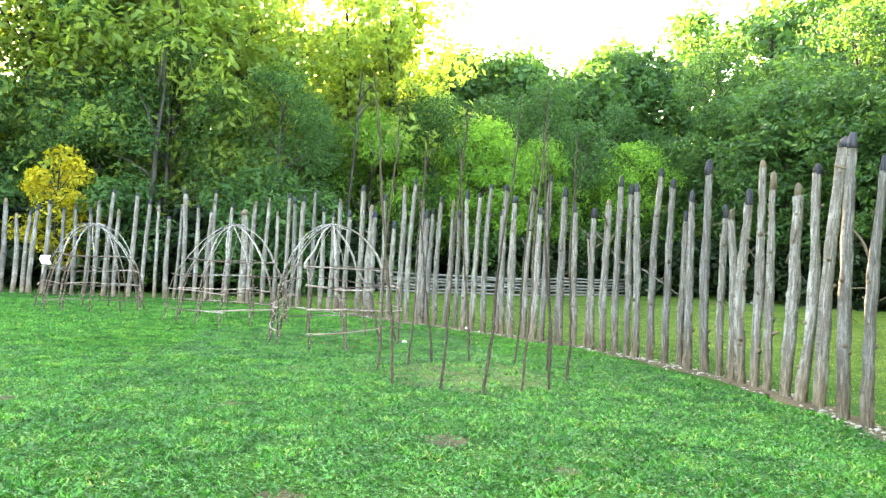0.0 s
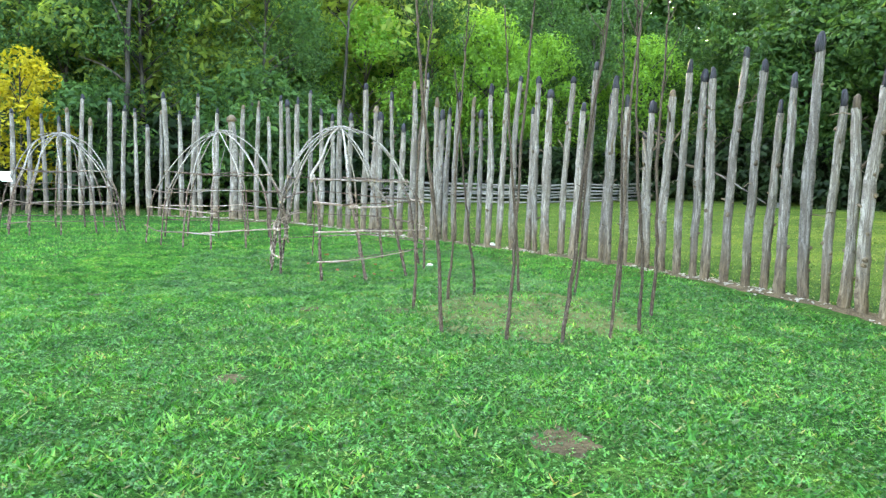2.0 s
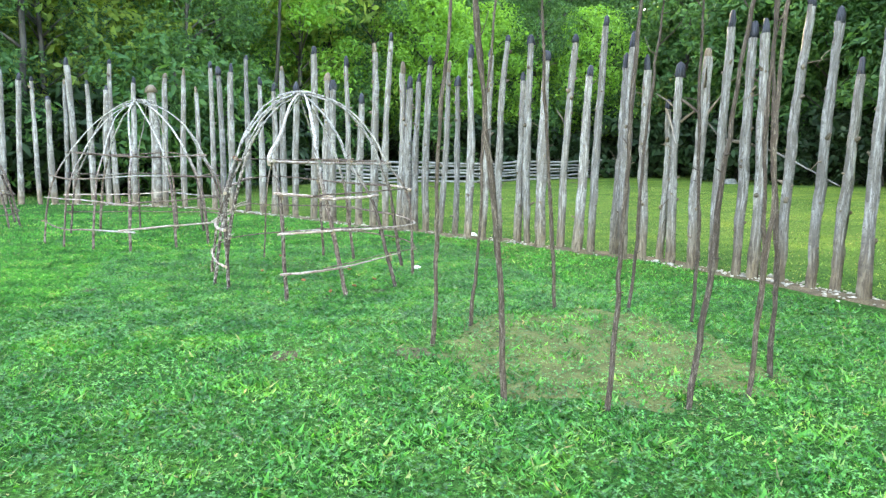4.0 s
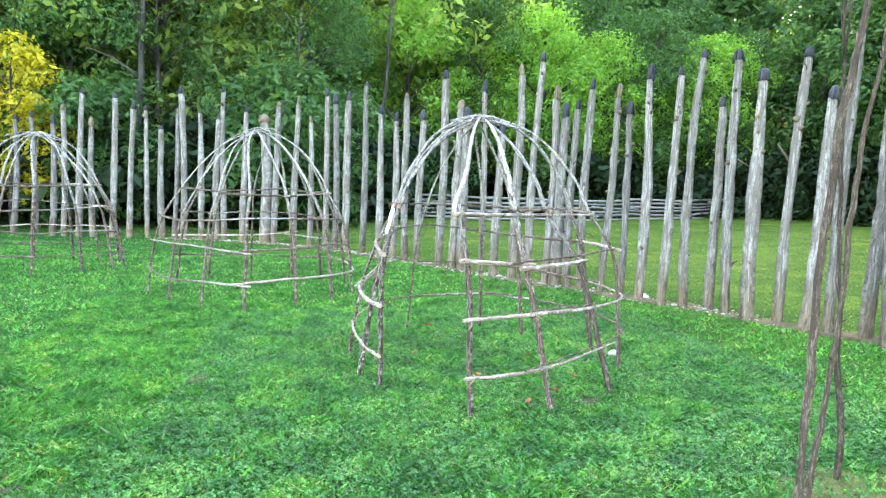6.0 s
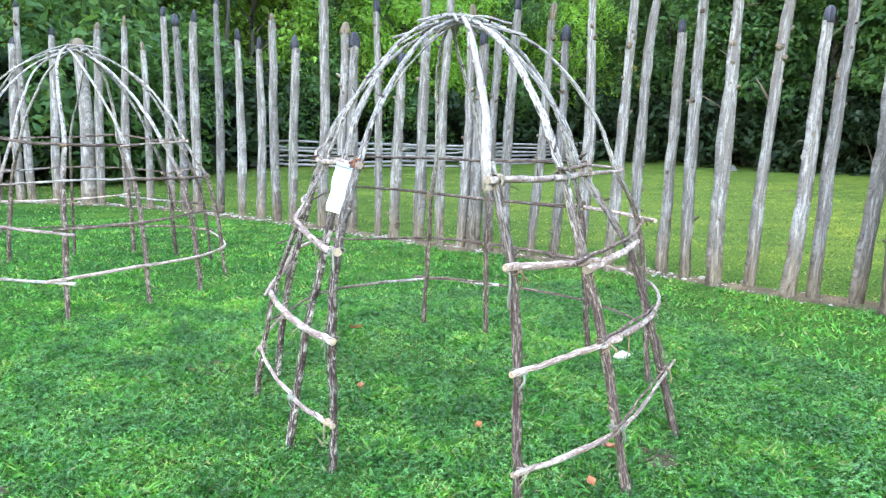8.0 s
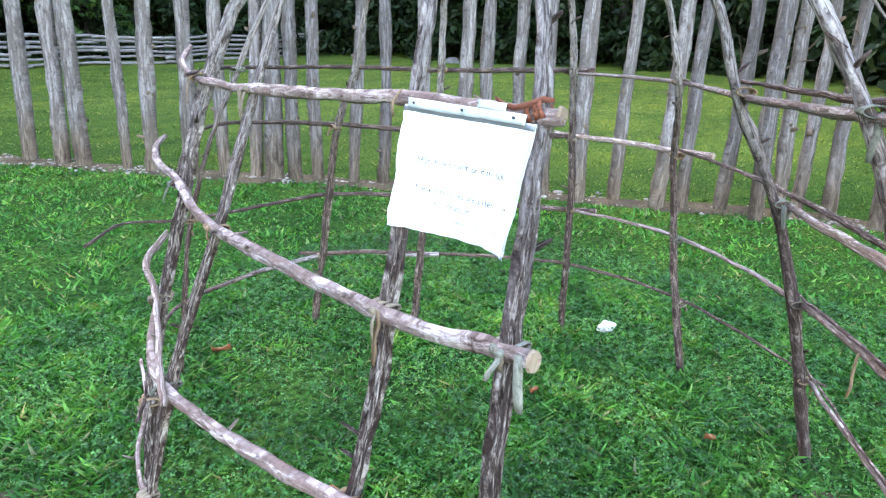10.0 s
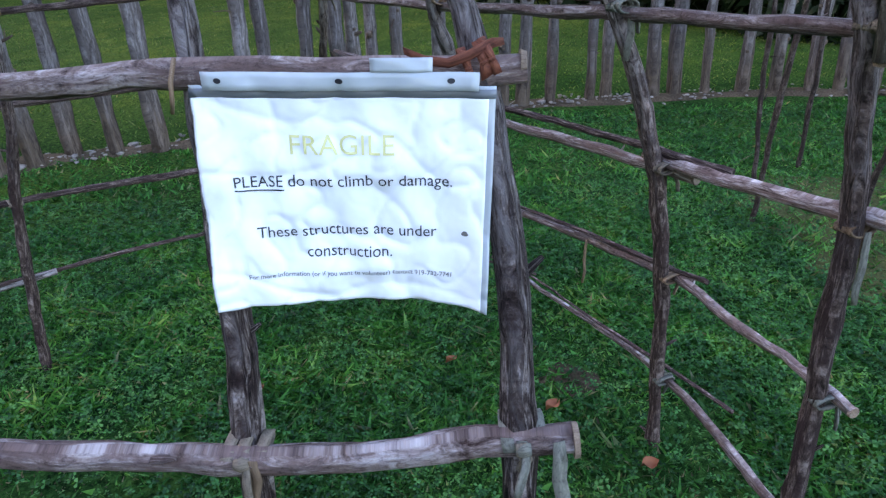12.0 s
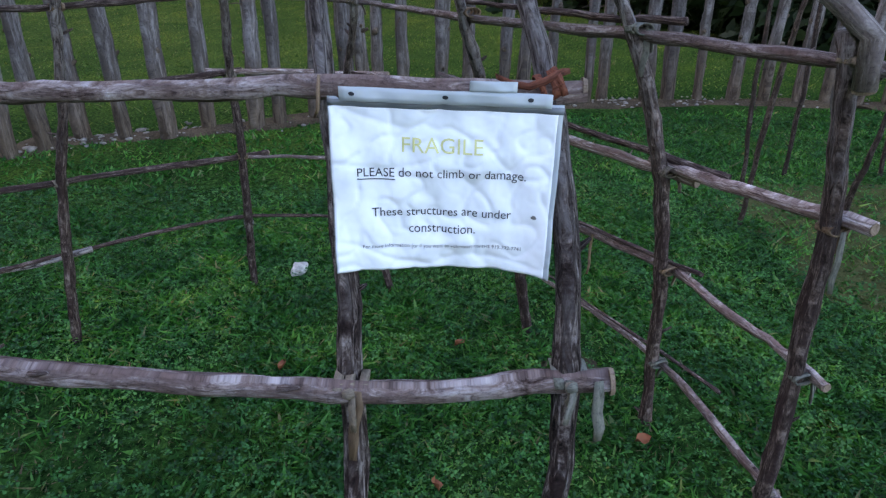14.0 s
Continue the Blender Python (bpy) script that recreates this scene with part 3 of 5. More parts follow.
def lodge(posts, centre, apex, levels, thick, label, seed=0):
    """Uprights bent over to an apex and tied to rings of short straight rods; the doorway lies between the last upright and the first."""
    top = tagged(new("lodge_frame"), label, "lodge frame", group="dome lodge frames")
    o = Vector((centre[0], centre[1], 0))
    top.location = o
    rng = random.Random(seed)
    ap = Vector(apex) - o
    ups = [[Vector(p) - o for p in q] for q in posts]
    for k, q in enumerate(ups):
        knee = q[-1]
        r = thick * rng.uniform(0.8, 1.15)
        out = Vector((knee.x - ap.x, knee.y - ap.y, 0))
        over = -out.normalized() * rng.uniform(0.12, 0.45)
        jit = Vector((rng.uniform(-0.13, 0.13), rng.uniform(-0.13, 0.13), rng.uniform(-0.03, 0.03)))
        rise, mid = ap.z - knee.z, Vector((ap.x, ap.y, knee.z))
        curve = [q[0] + Vector((0, 0, -0.12)), *q, mid + out * 0.80 + Vector((0, 0, rise * 0.36)) + jit * 0.5, mid + out * 0.46 + Vector((0, 0, rise * 0.76)) + jit,
                 ap + jit * 0.8, ap + over + Vector((0, 0, -0.03 - 0.12 * over.length)) + jit]
        stick("upright", top, curve, [r, r * 0.9, r * 0.6, r * 0.38], HOOP, seed + k, 0.1, 7, 0.016, stubs=4, rough=0.18)
    for n, z in enumerate(levels):
        pts = []
        for q in ups:
            p = along(q, z + rng.uniform(-0.04, 0.04))
            pts.append(p + Vector((p.x - ap.x, p.y - ap.y, 0)).normalized() * (thick * 1.6))
        at = 0
        while at < len(pts) - 1:               # rods of three or four spans, lapping past one another
            end = min(at + rng.randrange(3, 5), len(pts) - 1)
            run = [p + Vector((0, 0, rng.uniform(-0.012, 0.012) + 0.02 * (at % 2))) for p in pts[at : end + 1]]
            run = [run[0] + (run[0] - run[1]).normalized() * rng.uniform(0.04, 0.16), *run, run[-1] + (run[-1] - run[-2]).normalized() * rng.uniform(0.04, 0.14)]
            big, small = thick * rng.uniform(0.58, 0.78), thick * rng.uniform(0.32, 0.45)
            stick("rod", top, run, [big, small] if rng.random() < 0.5 else [small, big], PEELED if rng.random() < 0.25 else HOOP if rng.random() < 0.5 else TWIG, rng.randrange(9999), 0.1, 7, 0.014, stubs=4)
            at = end
        for k, p in enumerate(pts):
            if rng.random() < 0.75:
                lashing(top, p - Vector((p.x - ap.x, p.y - ap.y, 0)).normalized() * thick * 0.75, pts[min(k + 1, len(pts) - 1)] - pts[max(k - 1, 0)], thick * 1.35, (STRAP, RAG, BAST)[(k + n) % 3], seed + 90 * n + k, rng.randrange(2), 0.013)
    for k in range(2):                         # strips round the bundle at the top
        lashing(top, ap + Vector((rng.uniform(-0.06, 0.06), rng.uniform(-0.06, 0.06), -0.01)), (1, k, 0), 0.035, RAG, seed + k, 1)
    return top


NEAR_POSTS = [
    [(-0.255, 9.885, 0), (-0.262, 9.853, 0.6), (-0.235, 9.84, 1.03), (-0.13, 9.877, 1.40)],
    [(-0.39, 10.18, 0), (-0.315, 10.15, 0.6), (-0.222, 10.128, 1.03), (-0.125, 10.15, 1.40)],
    [(-0.43, 10.91, 0), (-0.345, 10.785, 0.6), (-0.212, 10.695, 1.05), (-0.04, 10.745, 1.38)],
    [(-0.26, 11.17, 0), (-0.185, 11.14, 0.6), (-0.09, 11.08, 1.05), (0.0, 11.06, 1.38)],
    [(0.25, 11.89, 0), (0.28, 11.78, 0.6), (0.30, 11.6, 1.05), (0.35, 11.42, 1.38)],
    [(1.08, 11.95, 0), (1.02, 11.78, 0.6), (0.97, 11.64, 1.05), (0.92, 11.45, 1.38)],
    [(1.44, 11.53, 0), (1.33, 11.38, 0.7), (1.26, 11.26, 1.07), (1.15, 11.14, 1.38)],
    [(1.96, 10.90, 0), (1.82, 10.84, 0.7), (1.756, 10.83, 1.06), (1.61, 10.77, 1.38)],
    [(1.91, 10.21, 0), (1.93, 10.33, 0.63), (1.86, 10.36, 1.04), (1.59, 10.29, 1.37)],
    [(1.52, 9.58, 0), (1.39, 9.69, 0.6), (1.28, 9.79, 1.01), (1.06, 9.91, 1.38)],
    [(0.89, 9.24, 0), (0.77, 9.31, 0.66), (0.70, 9.39, 1.02), (0.655, 9.53, 1.38)],
    [(0.30, 9.15, 0), (0.27, 9.168, 0.6), (0.247, 9.205, 1.03), (0.19, 9.285, 1.38)],
]
# height of each of the four rings of rods at each upright
TIES = [
    (1.395, 1.395, 1.37, 1.39, 1.46, 1.45, 1.44, 1.39, 1.38, 1.38, 1.38, 1.38),
    (1.035, 1.018, 1.055, 1.085, 1.15, 1.11, 1.09, 1.07, 1.04, 1.02, 1.01, 1.04),
    (0.645, 0.625, 0.655, 0.74, 0.776, 0.76, 0.76, 0.71, 0.64, 0.66, 0.68, 0.66),
    (0.25, 0.27, 0.31, 0.40, 0.38, 0.42, 0.43, 0.37, 0.33, 0.36, 0.30, 0.27),
]
STOUT = (0.0195, 0.0165, 0.0165, 0.022, 0.012, 0.018, 0.018, 0.0195, 0.021, 0.020, 0.021, 0.020)


def hanging_strip(parent, at, long, wide, mat, seed, label):
    """A flat strip tied on and hanging down, with a slight twist."""
    rng = random.Random(seed)
    a, slant = Vector(at), rng.uniform(-0.012, 0.012)
    pts = [a, *(a + Vector((rng.uniform(-0.003, 0.003), rng.uniform(-0.003, 0.003) + slant * f, -long * f)) for f in (0.25, 0.5, 0.75, 1.0))]
    g = ribbon(pts, wide, (rng.uniform(-0.5, 0.5), 1, 0), 0.001)
    child("hanging_strip", mesh_from("hanging_strip", *g[:2], mat, g[2]), parent, label)


def near_lodge():
    top = tagged(new("lodge_frame"), "dome-shaped lodge frame of bent saplings lashed with rods", "lodge frame", group="dome lodge frames")
    o = Vector((0.8, 10.6, 0))
    top.location = o
    rng = random.Random(3)
    ap = Vector((0.62, 10.48, 2.16)) - o
    ups = [[Vector(p) - o for p in q] for q in NEAR_POSTS]

    def out(k):
        p = along(ups[k], 1.0)
        return Vector((p.x - ap.x, p.y - ap.y, 0)).normalized()

    # uprights, bent over at the top
    for k, q in enumerate(ups):
        knee, r = q[-1], STOUT[k]
        away = Vector((knee.x - ap.x, knee.y - ap.y, 0))
        over = -away.normalized() * rng.uniform(0.15, 0.42)
        jit = Vector((rng.uniform(-0.07, 0.07), rng.uniform(-0.07, 0.07), rng.uniform(-0.03, 0.03)))
        rise, mid = ap.z - knee.z, Vector((ap.x, ap.y, knee.z))
        jit = jit if k < 10 else jit * 0.3
        low_out, high_out = (0.74, 0.40) if k == 11 else (0.82, 0.46)
        arc = [mid + away * low_out + Vector((0, 0, rise * 0.37)) + jit * 0.4, mid + away * high_out + Vector((0, 0, rise * 0.78)) + jit, ap + jit * 0.8, ap + over + Vector((0, 0, -0.03 - 0.12 * over.length)) + jit]
        bark = BARK if k < 4 else HOOP
        if k == 11:                            # this one is spliced at the knee with a stouter, peeled length
            stick("upright", top, [q[0] + Vector((0, 0, -0.12)), *q, knee + Vector((-0.005, 0.02, 0.05))], [r, r * 0.95, r * 0.9], bark, 3 + k, 0.05, 10, 0.014, stubs=5, rough=0.2)
            side = Vector((-0.040, -0.008, 0))
            low = along(q, 1.335) + side
            stick("spliced_upright", top, [low, knee + side * 0.9 + Vector((0, 0, 0.04)), *arc], [0.020, 0.015, 0.011, 0.008], PALE, 30 + k, 0.05, 10, 0.012, "pale peeled length spliced on", 4, 0.14)
            d = (knee + side - low).normalized()
            g = tube([low - d * 0.004, low + d * 0.002], [0.021, 0.0215], 12, 0.08, 9)
            child("cut_end", mesh_from("cut_end", *g[:2], CUT, g[2], smooth=False), top, "orange sawn end of the splice")
            continue
        stick("upright", top, [q[0] + Vector((0, 0, -0.12)), *q, *arc], [r * 1.05, r, r * 0.85, r * 0.55, r * 0.4], bark, 3 + k, 0.045, 10, 0.014, stubs=7, rough=0.2)

    def node(level, k, r, dz=0.0, gap=0.0):
        p = along(ups[k], TIES[level][k])
        return p + out(k) * (STOUT[k] * 0.9 + r * 0.8 + gap) + Vector((0, 0, dz))

    def rod(level, posts, radii, mat, seed, head=0.05, tail=0.05, lead=(), trail=(), dz=0.0, gap=0.0, sawn=(False, False), name="rod"):
        r = max(radii)
        pts = [node(level, k, r, dz + rng.uniform(-0.006, 0.006), gap) for k in posts]
        line = [*(Vector(p) - o for p in lead), *pts, *(Vector(p) - o for p in trail)]
        if not lead:
            line.insert(0, line[0] + (line[0] - line[1]).normalized() * head)
        if not trail:
            line.append(line[-1] + (line[-1] - line[-2]).normalized() * tail)
        stick(name, top, line, radii, mat, seed, 0.04, 10 if r > 0.009 else 7, 0.010, stubs=max(2, len(posts)), rough=0.16)
        for end, nxt, cut, q in ((line[0], line[1], sawn[0], radii[0]), (line[-1], line[-2], sawn[1], radii[-1])):
            if cut:
                d = (end - nxt).normalized()
                g = tube([end - d * 0.003, end + d * 0.003], [q * 0.98, q * 0.92], 10, 0.06, seed)
                child("cut_end", mesh_from("cut_end", *g[:2], CUT, g[2], smooth=False), top, "pale sawn end of a rod")

    # topmost ring
    rod(0, (0, 1, 2, 3), [0.0150, 0.014, 0.012, 0.008], PEELED, 301, 0.036, gap=-0.006, trail=((0.0, 11.19, 1.425), (0.07, 11.25, 1.46)), sawn=(True, False))
    rod(0, (3, 4, 5, 6, 7), [0.006, 0.008, 0.011, 0.012], TWIG, 302, 0.1, 0.09, dz=0.01, sawn=(False, True))
    rod(0, (7, 8, 9, 10, 11), [0.007, 0.010, 0.014, 0.016], PEELED, 303, 0.05, 0.05, dz=-0.006, sawn=(False, True))
    rod(0, (9, 10), [0.006, 0.009, 0.010], TWIG, 304, 0.06, 0.10, dz=0.022, gap=0.004, name="thin_rod")
    # second ring
    rod(1, (0, 1, 2, 3), [0.0185, 0.0165, 0.0135, 0.009], PEELED, 311, 0.042, trail=((-0.075, 11.26, 1.115), (0.01, 11.42, 1.14), (0.10, 11.52, 1.155)), sawn=(True, False))
    rod(1, (3, 4, 5, 6, 7), [0.005, 0.007, 0.011, 0.013], TWIG, 312, 0.05, 0.06, dz=0.015, sawn=(False, True))
    rod(1, (7, 8), [0.011, 0.012, 0.0145], PEELED, 313, 0.09, trail=((1.835, 10.19, 1.062),), dz=0.012, sawn=(True, True))
    rod(1, (8, 9, 10), [0.006, 0.008, 0.011], TWIG, 314, 0.06, 0.16, dz=0.03, name="thin_rod")
    rod(1, (9, 10), [0.012, 0.015, 0.017], PEELED, 315, 0.09, 0.06, dz=-0.012, gap=0.01, sawn=(False, True))
    rod(1, (10, 11), [0.013, 0.015, 0.016], PEELED, 316, 0.10, 0.06, dz=0.012, sawn=(False, True))
    # third ring
    rod(2, (0, 1, 2, 3), [0.0165, 0.015, 0.012, 0.008], PEELED, 321, 0.04, trail=((-0.11, 11.33, 0.785), (0.06, 11.50, 0.81)), sawn=(True, False))
    rod(2, (2, 3), [0.008, 0.007, 0.005], PEELED, 322, 0.12, trail=((-0.12, 11.30, 0.815), (0.02, 11.42, 0.85)), dz=0.03, gap=0.012, name="thin_rod")
    rod(2, (4, 5, 6, 7), [0.005, 0.008, 0.011, 0.012], TWIG, 323, lead=((-0.16, 11.66, 0.775), (0.03, 11.76, 0.80)), tail=0.13, sawn=(False, True))
    rod(2, (7, 8, 9, 10), [0.008, 0.010, 0.013, 0.015], PEELED, 324, 0.03, 0.05, dz=-0.008)
    rod(2, (9, 10), [0.005, 0.007, 0.008], TWIG, 325, 0.05, 0.10, dz=0.022, name="thin_rod")
    rod(2, (10, 11), [0.0155, 0.014, 0.012], PEELED, 326, 0.09, 0.05, dz=0.005, sawn=(True, True))
    # lowest ring
    rod(3, (0, 1, 2, 3), [0.0135, 0.012, 0.009, 0.007], PEELED, 331, 0.035, trail=((-0.15, 11.36, 0.44),), sawn=(True, False))
    rod(3, (3, 4, 5, 6), [0.006, 0.008, 0.011, 0.012], HOOP, 332, 0.14, 0.10)
    rod(3, (5, 6, 7, 8, 9), [0.011, 0.009, 0.007, 0.005], TWIG, 333, 0.10, 0.08, dz=0.012)
    rod(3, (9, 10, 11), [0.006, 0.009, 0.012], PEELED, 334, 0.16, 0.05, sawn=(False, True))
    rod(3, (9, 10), [0.004, 0.006, 0.007], TWIG, 335, 0.05, 0.22, dz=0.025, gap=0.008, name="thin_rod")
    # ties at the crossings
    for level in range(4):
        for k in range(12):
            if (level == 0 and k < 2) or (k in (4, 5, 6) and (k + level) % 2):
                continue
            p, q = node(level, max(k - 1, 0), 0.01), node(level, min(k + 1, 11), 0.01)
            r = STOUT[k] * 1.05 + 0.006
            lashing(top, along(ups[k], TIES[level][k]) + out(k) * 0.012, q - p, r, (STRAP, RAG, BAST)[(k + level) % 3], 90 * level + k, 1 + (k > 8), 0.012)
    for k in range(2):                         # strips round the bundle at the top
        lashing(top, ap + Vector((rng.uniform(-0.06, 0.06), rng.uniform(-0.06, 0.06), -0.01)), (1, k, 0), 0.035, RAG, 3 + k, 1)
    west = Vector((-0.02, 0, 0))
    hanging_strip(top, node(0, 2, 0.014) + west + Vector((0, 0.02, 0)), 0.085, 0.012, BAST, 1, "pale cloth strip")
    hanging_strip(top, node(1, 1, 0.019) + west * 0.6 + Vector((0, -0.004, 0.005)), 0.115, 0.014, STRAP, 2, "tan bast strip")
    hanging_strip(top, node(1, 0, 0.019) + west * 0.8 + Vector((0, -0.022, 0.01)), 0.10, 0.016, RAG, 3, "grey cloth strip")
    hanging_strip(top, node(1, 0, 0.019) + west * 0.7 + Vector((0, 0.016, 0.008)), 0.04, 0.014, BAST, 4, "pale cloth strip")
    hanging_strip(top, (node(2, 9, 0.014) * 0.45 + node(2, 10, 0.014) * 0.55), 0.15, 0.009, STRAP, 5, "dry bast strip")
    hanging_strip(top, node(0, 10, 0.016) + Vector((-0.02, 0, 0)), 0.11, 0.016, RAG, 6, "grey cloth strip")
    hanging_strip(top, node(1, 9, 0.016) + Vector((-0.03, 0, 0)), 0.08, 0.014, RAG, 7, "grey cloth strip")
    hanging_strip(top, node(1, 11, 0.016) + Vector((-0.02, 0.01, 0)), 0.14, 0.014, RAG, 8, "grey cloth strip")
    hanging_strip(top, node(2, 0, 0.016) + west, 0.09, 0.012, RAG, 9, "grey cloth strip")
    hanging_strip(top, node(3, 0, 0.014) + west, 0.07, 0.012, BAST, 10, "pale cloth strip")
    return top


near_lodge()


def ring_posts(cx, cy, rx, ry, door, n, lean=0.30, knee=1.42, seed=0):
    rng = random.Random(seed)
    out = []
    for k in range(n):
        a = radians(door + 20 + k * 320 / (n - 1)) + rng.uniform(-0.06, 0.06)
        f = rng.uniform(0.96, 1.05)
        c, s = math.cos(a), math.sin(a)
        q = [(cx + rx * f * c * m, cy + ry * f * s * m, z) for m, z in ((1, 0), (0.93, 0.6), (0.84, 1.05), (1 - lean, knee))]
        out.append(q)
    return out


def leaning_posts(feet, cx, cy, lean=0.28, knee=1.44):
    """Uprights that stand at the given feet and lean in towards the middle."""
    return [[(cx + (x - cx) * m, cy + (y - cy) * m, z) for m, z in ((1, 0), (0.95, 0.6), (0.87, 1.05), (1 - lean, knee))] for x, y in feet]


MID_FEET = [(-2.95, 14.35), (-2.57, 13.78), (-2.11, 13.39), (-1.57, 13.08), (-0.96, 13.39), (-0.5, 13.75), (-0.18, 14.58), (-0.24, 15.44), (-0.61, 15.93), (-1.09, 16.21), (-1.75, 16.2), (-2.4, 15.96), (-2.85, 15.8)]
lodge(leaning_posts(MID_FEET, -1.5, 14.65), (-1.5, 14.65), (-1.48, 14.6, 2.30), (1.42, 1.07, 0.71, 0.33), 0.0215,
      "dome-shaped lodge frame of lashed saplings farther along the lawn", seed=200)
lodge(ring_posts(-5.3, 17.2, 1.30, 1.35, 215, 13, 0.3, 1.42, 9), (-5.3, 17.2), (-5.3, 17.2, 2.25), (1.42, 1.04, 0.65, 0.29), 0.0215,
      "dome-shaped lodge frame with a white sign by the far wall", seed=300)

# ---- ring of bare poles, not yet bent over ----
POLES = [(1.19, 7.27, 3.7, 0.10, -0.2), (1.235, 5.965, 3.7, -0.42, 0.0), (1.73, 5.71, 3.4, 0.22, 0.1), (2.22, 5.60, 3.5, 0.30, -0.05), (2.69, 5.63, 3.8, 0.28, 0.2), (3.17, 5.92, 3.3, -0.2, 0.1),
         (3.68, 6.60, 3.4, 0.05, 0.1), (3.69, 7.32, 3.5, -0.1, 0.1), (3.34, 7.81, 3.3, 0.23, 0.0), (2.73, 8.10, 3.5, -0.36, -0.08), (2.10, 7.95, 2.7, -0.38, -0.15), (1.69, 7.74, 3.4, 0.08, -0.3)]


def pole_ring():
    for k, (x, y, h, dx, dy) in enumerate(POLES):
        top = tagged(new("sapling_pole"), "tall thin sapling pole set upright in the lawn", "pole", group="ring of sapling poles")
        top.location = (x, y, 0)
        stick("pole", top, [(0, 0, -0.15), (dx * 0.2 + 0.012, dy * 0.2, h * 0.2), (dx * 0.48 - 0.015, dy * 0.48, h * 0.5), (dx * 0.77 + 0.01, dy * 0.77, h * 0.78), (dx, dy, h)], [0.0185, 0.0165, 0.014, 0.010, 0.0055], POLE, 400 + k, 0.09, 8, 0.03, stubs=6, rough=0.15)
        rng = random.Random(k)
        for j in range(3):
            f = rng.uniform(0.7, 0.95)
            a = Vector((dx * f, dy * f, h * f))
            d = Vector((rng.uniform(-1, 1), rng.uniform(-1, 1), 1.2)).normalized() * rng.uniform(0.15, 0.4)
            stick("twig", top, [a, a + d * 0.5, a + d + Vector((0, 0, 0.05))], [0.006, 0.004, 0.0025], POLE, 900 + 9 * k + j, 0.1, 5)


pole_ring()


# ---- sign in a plastic sleeve, tied to the near lodge frame ----
S_TL, S_TR, S_BL, S_BR = (Vector(p) for p in ((-0.166, 10.141, 1.386), (-0.178, 9.856, 1.378), (-0.217, 10.135, 1.172), (-0.216, 9.870, 1.169)))


def on_sheet(u, v, off=0.0):
    """A place on the hanging sheet: u from its left edge, v down from its top."""
    p = (S_TL * (1 - u) + S_TR * u) * (1 - v) + (S_BL * (1 - u) + S_BR * u) * v
    sag = 0.020 * v * 4 * u * (1 - u) + 0.0016 * math.sin(13 * v + 6 * u) * math.sin(5 * u + 2) * 2 + 0.0012 * math.sin(31 * u - 9 * v)
    q = Vector((u * 3.2, v * 2.6, 0.7))
    sag += 0.0028 * (abs(noise.noise(q * 1.3)) - 0.25) + 0.0010 * noise.noise(q * 3.1) + 0.0026 * (1 - abs(noise.noise(q * 2.6 + Vector((4, 1, 0))))) ** 9 + 0.0006 * (1 - abs(noise.noise(q * 5.2 + Vector((1, 7, 2))))) ** 8 + 0.0022 * (1 - abs(math.sin(7 * (v + 0.12 * u) + 2.5 * noise.noise(q)))) ** 6
    curl = -0.016 * max(0, u - 0.8) ** 2 * 25 * v
    return p + Vector((sag + curl - off, 0, 0))


def sheet(name, u0, u1, v0, v1, off, mat, parent, label="", nu=96, nv=72):
    vs, fs = [], []
    for thick in (0, 0.0006):
        for j in range(nv + 1):
            for i in range(nu + 1):
                vs.append(on_sheet(u0 + (u1 - u0) * i / nu, v0 + (v1 - v0) * j / nv, off - thick))
    w, m = nu + 1, (nu + 1) * (nv + 1)
    for j in range(nv):
        for i in range(nu):
            a = j * w + i
            fs += [(a, a + w, a + w + 1, a + 1), (m + a, m + a + 1, m + a + w + 1, m + a + w)]
    for i in range(nu):
        fs += [(i, i + 1, m + i + 1, m + i), (nv * w + i, m + nv * w + i, m + nv * w + i + 1, nv * w + i + 1)]
    for j in range(nv):
        a, b = j * w, j * w + nu
        fs += [(a, m + a, m + a + w, a + w), (b, b + w, m + b + w, m + b)]
    return child(name, mesh_from(name, vs, fs, mat), parent, label)


def lettering(text, u0, u1, v, off, mat, parent, stretch=1.0):
    """Words in the built-in font, laid on the sheet from u0 to u1 with their baseline at v."""
    cu = bpy.data.curves.new("words", "FONT")
    cu.body = text
    cu.resolution_u = 3
    tmp = bpy.data.objects.new("words", cu)
    scene.collection.objects.link(tmp)
    dg = bpy.context.evaluated_depsgraph_get()
    me = bpy.data.meshes.new_from_object(tmp.evaluated_get(dg))
    bpy.data.objects.remove(tmp)
    co = np.empty(len(me.vertices) * 3)
    me.vertices.foreach_get("co", co)
    co = co.reshape(-1, 3)
    x0, x1 = co[:, 0].min(), co[:, 0].max()
    k = (u1 - u0) / (x1 - x0)
    out = [on_sheet(u0 + (x - x0) * k, v - y * k * 0.285 / 0.2235 * stretch, off) for x, y, _ in co]
    me.vertices.foreach_set("co", np.array([tuple(p) for p in out]).ravel())
    me.materials.clear()
    me.materials.append(mat)
    me.update()
    return child("lettering", me, parent)


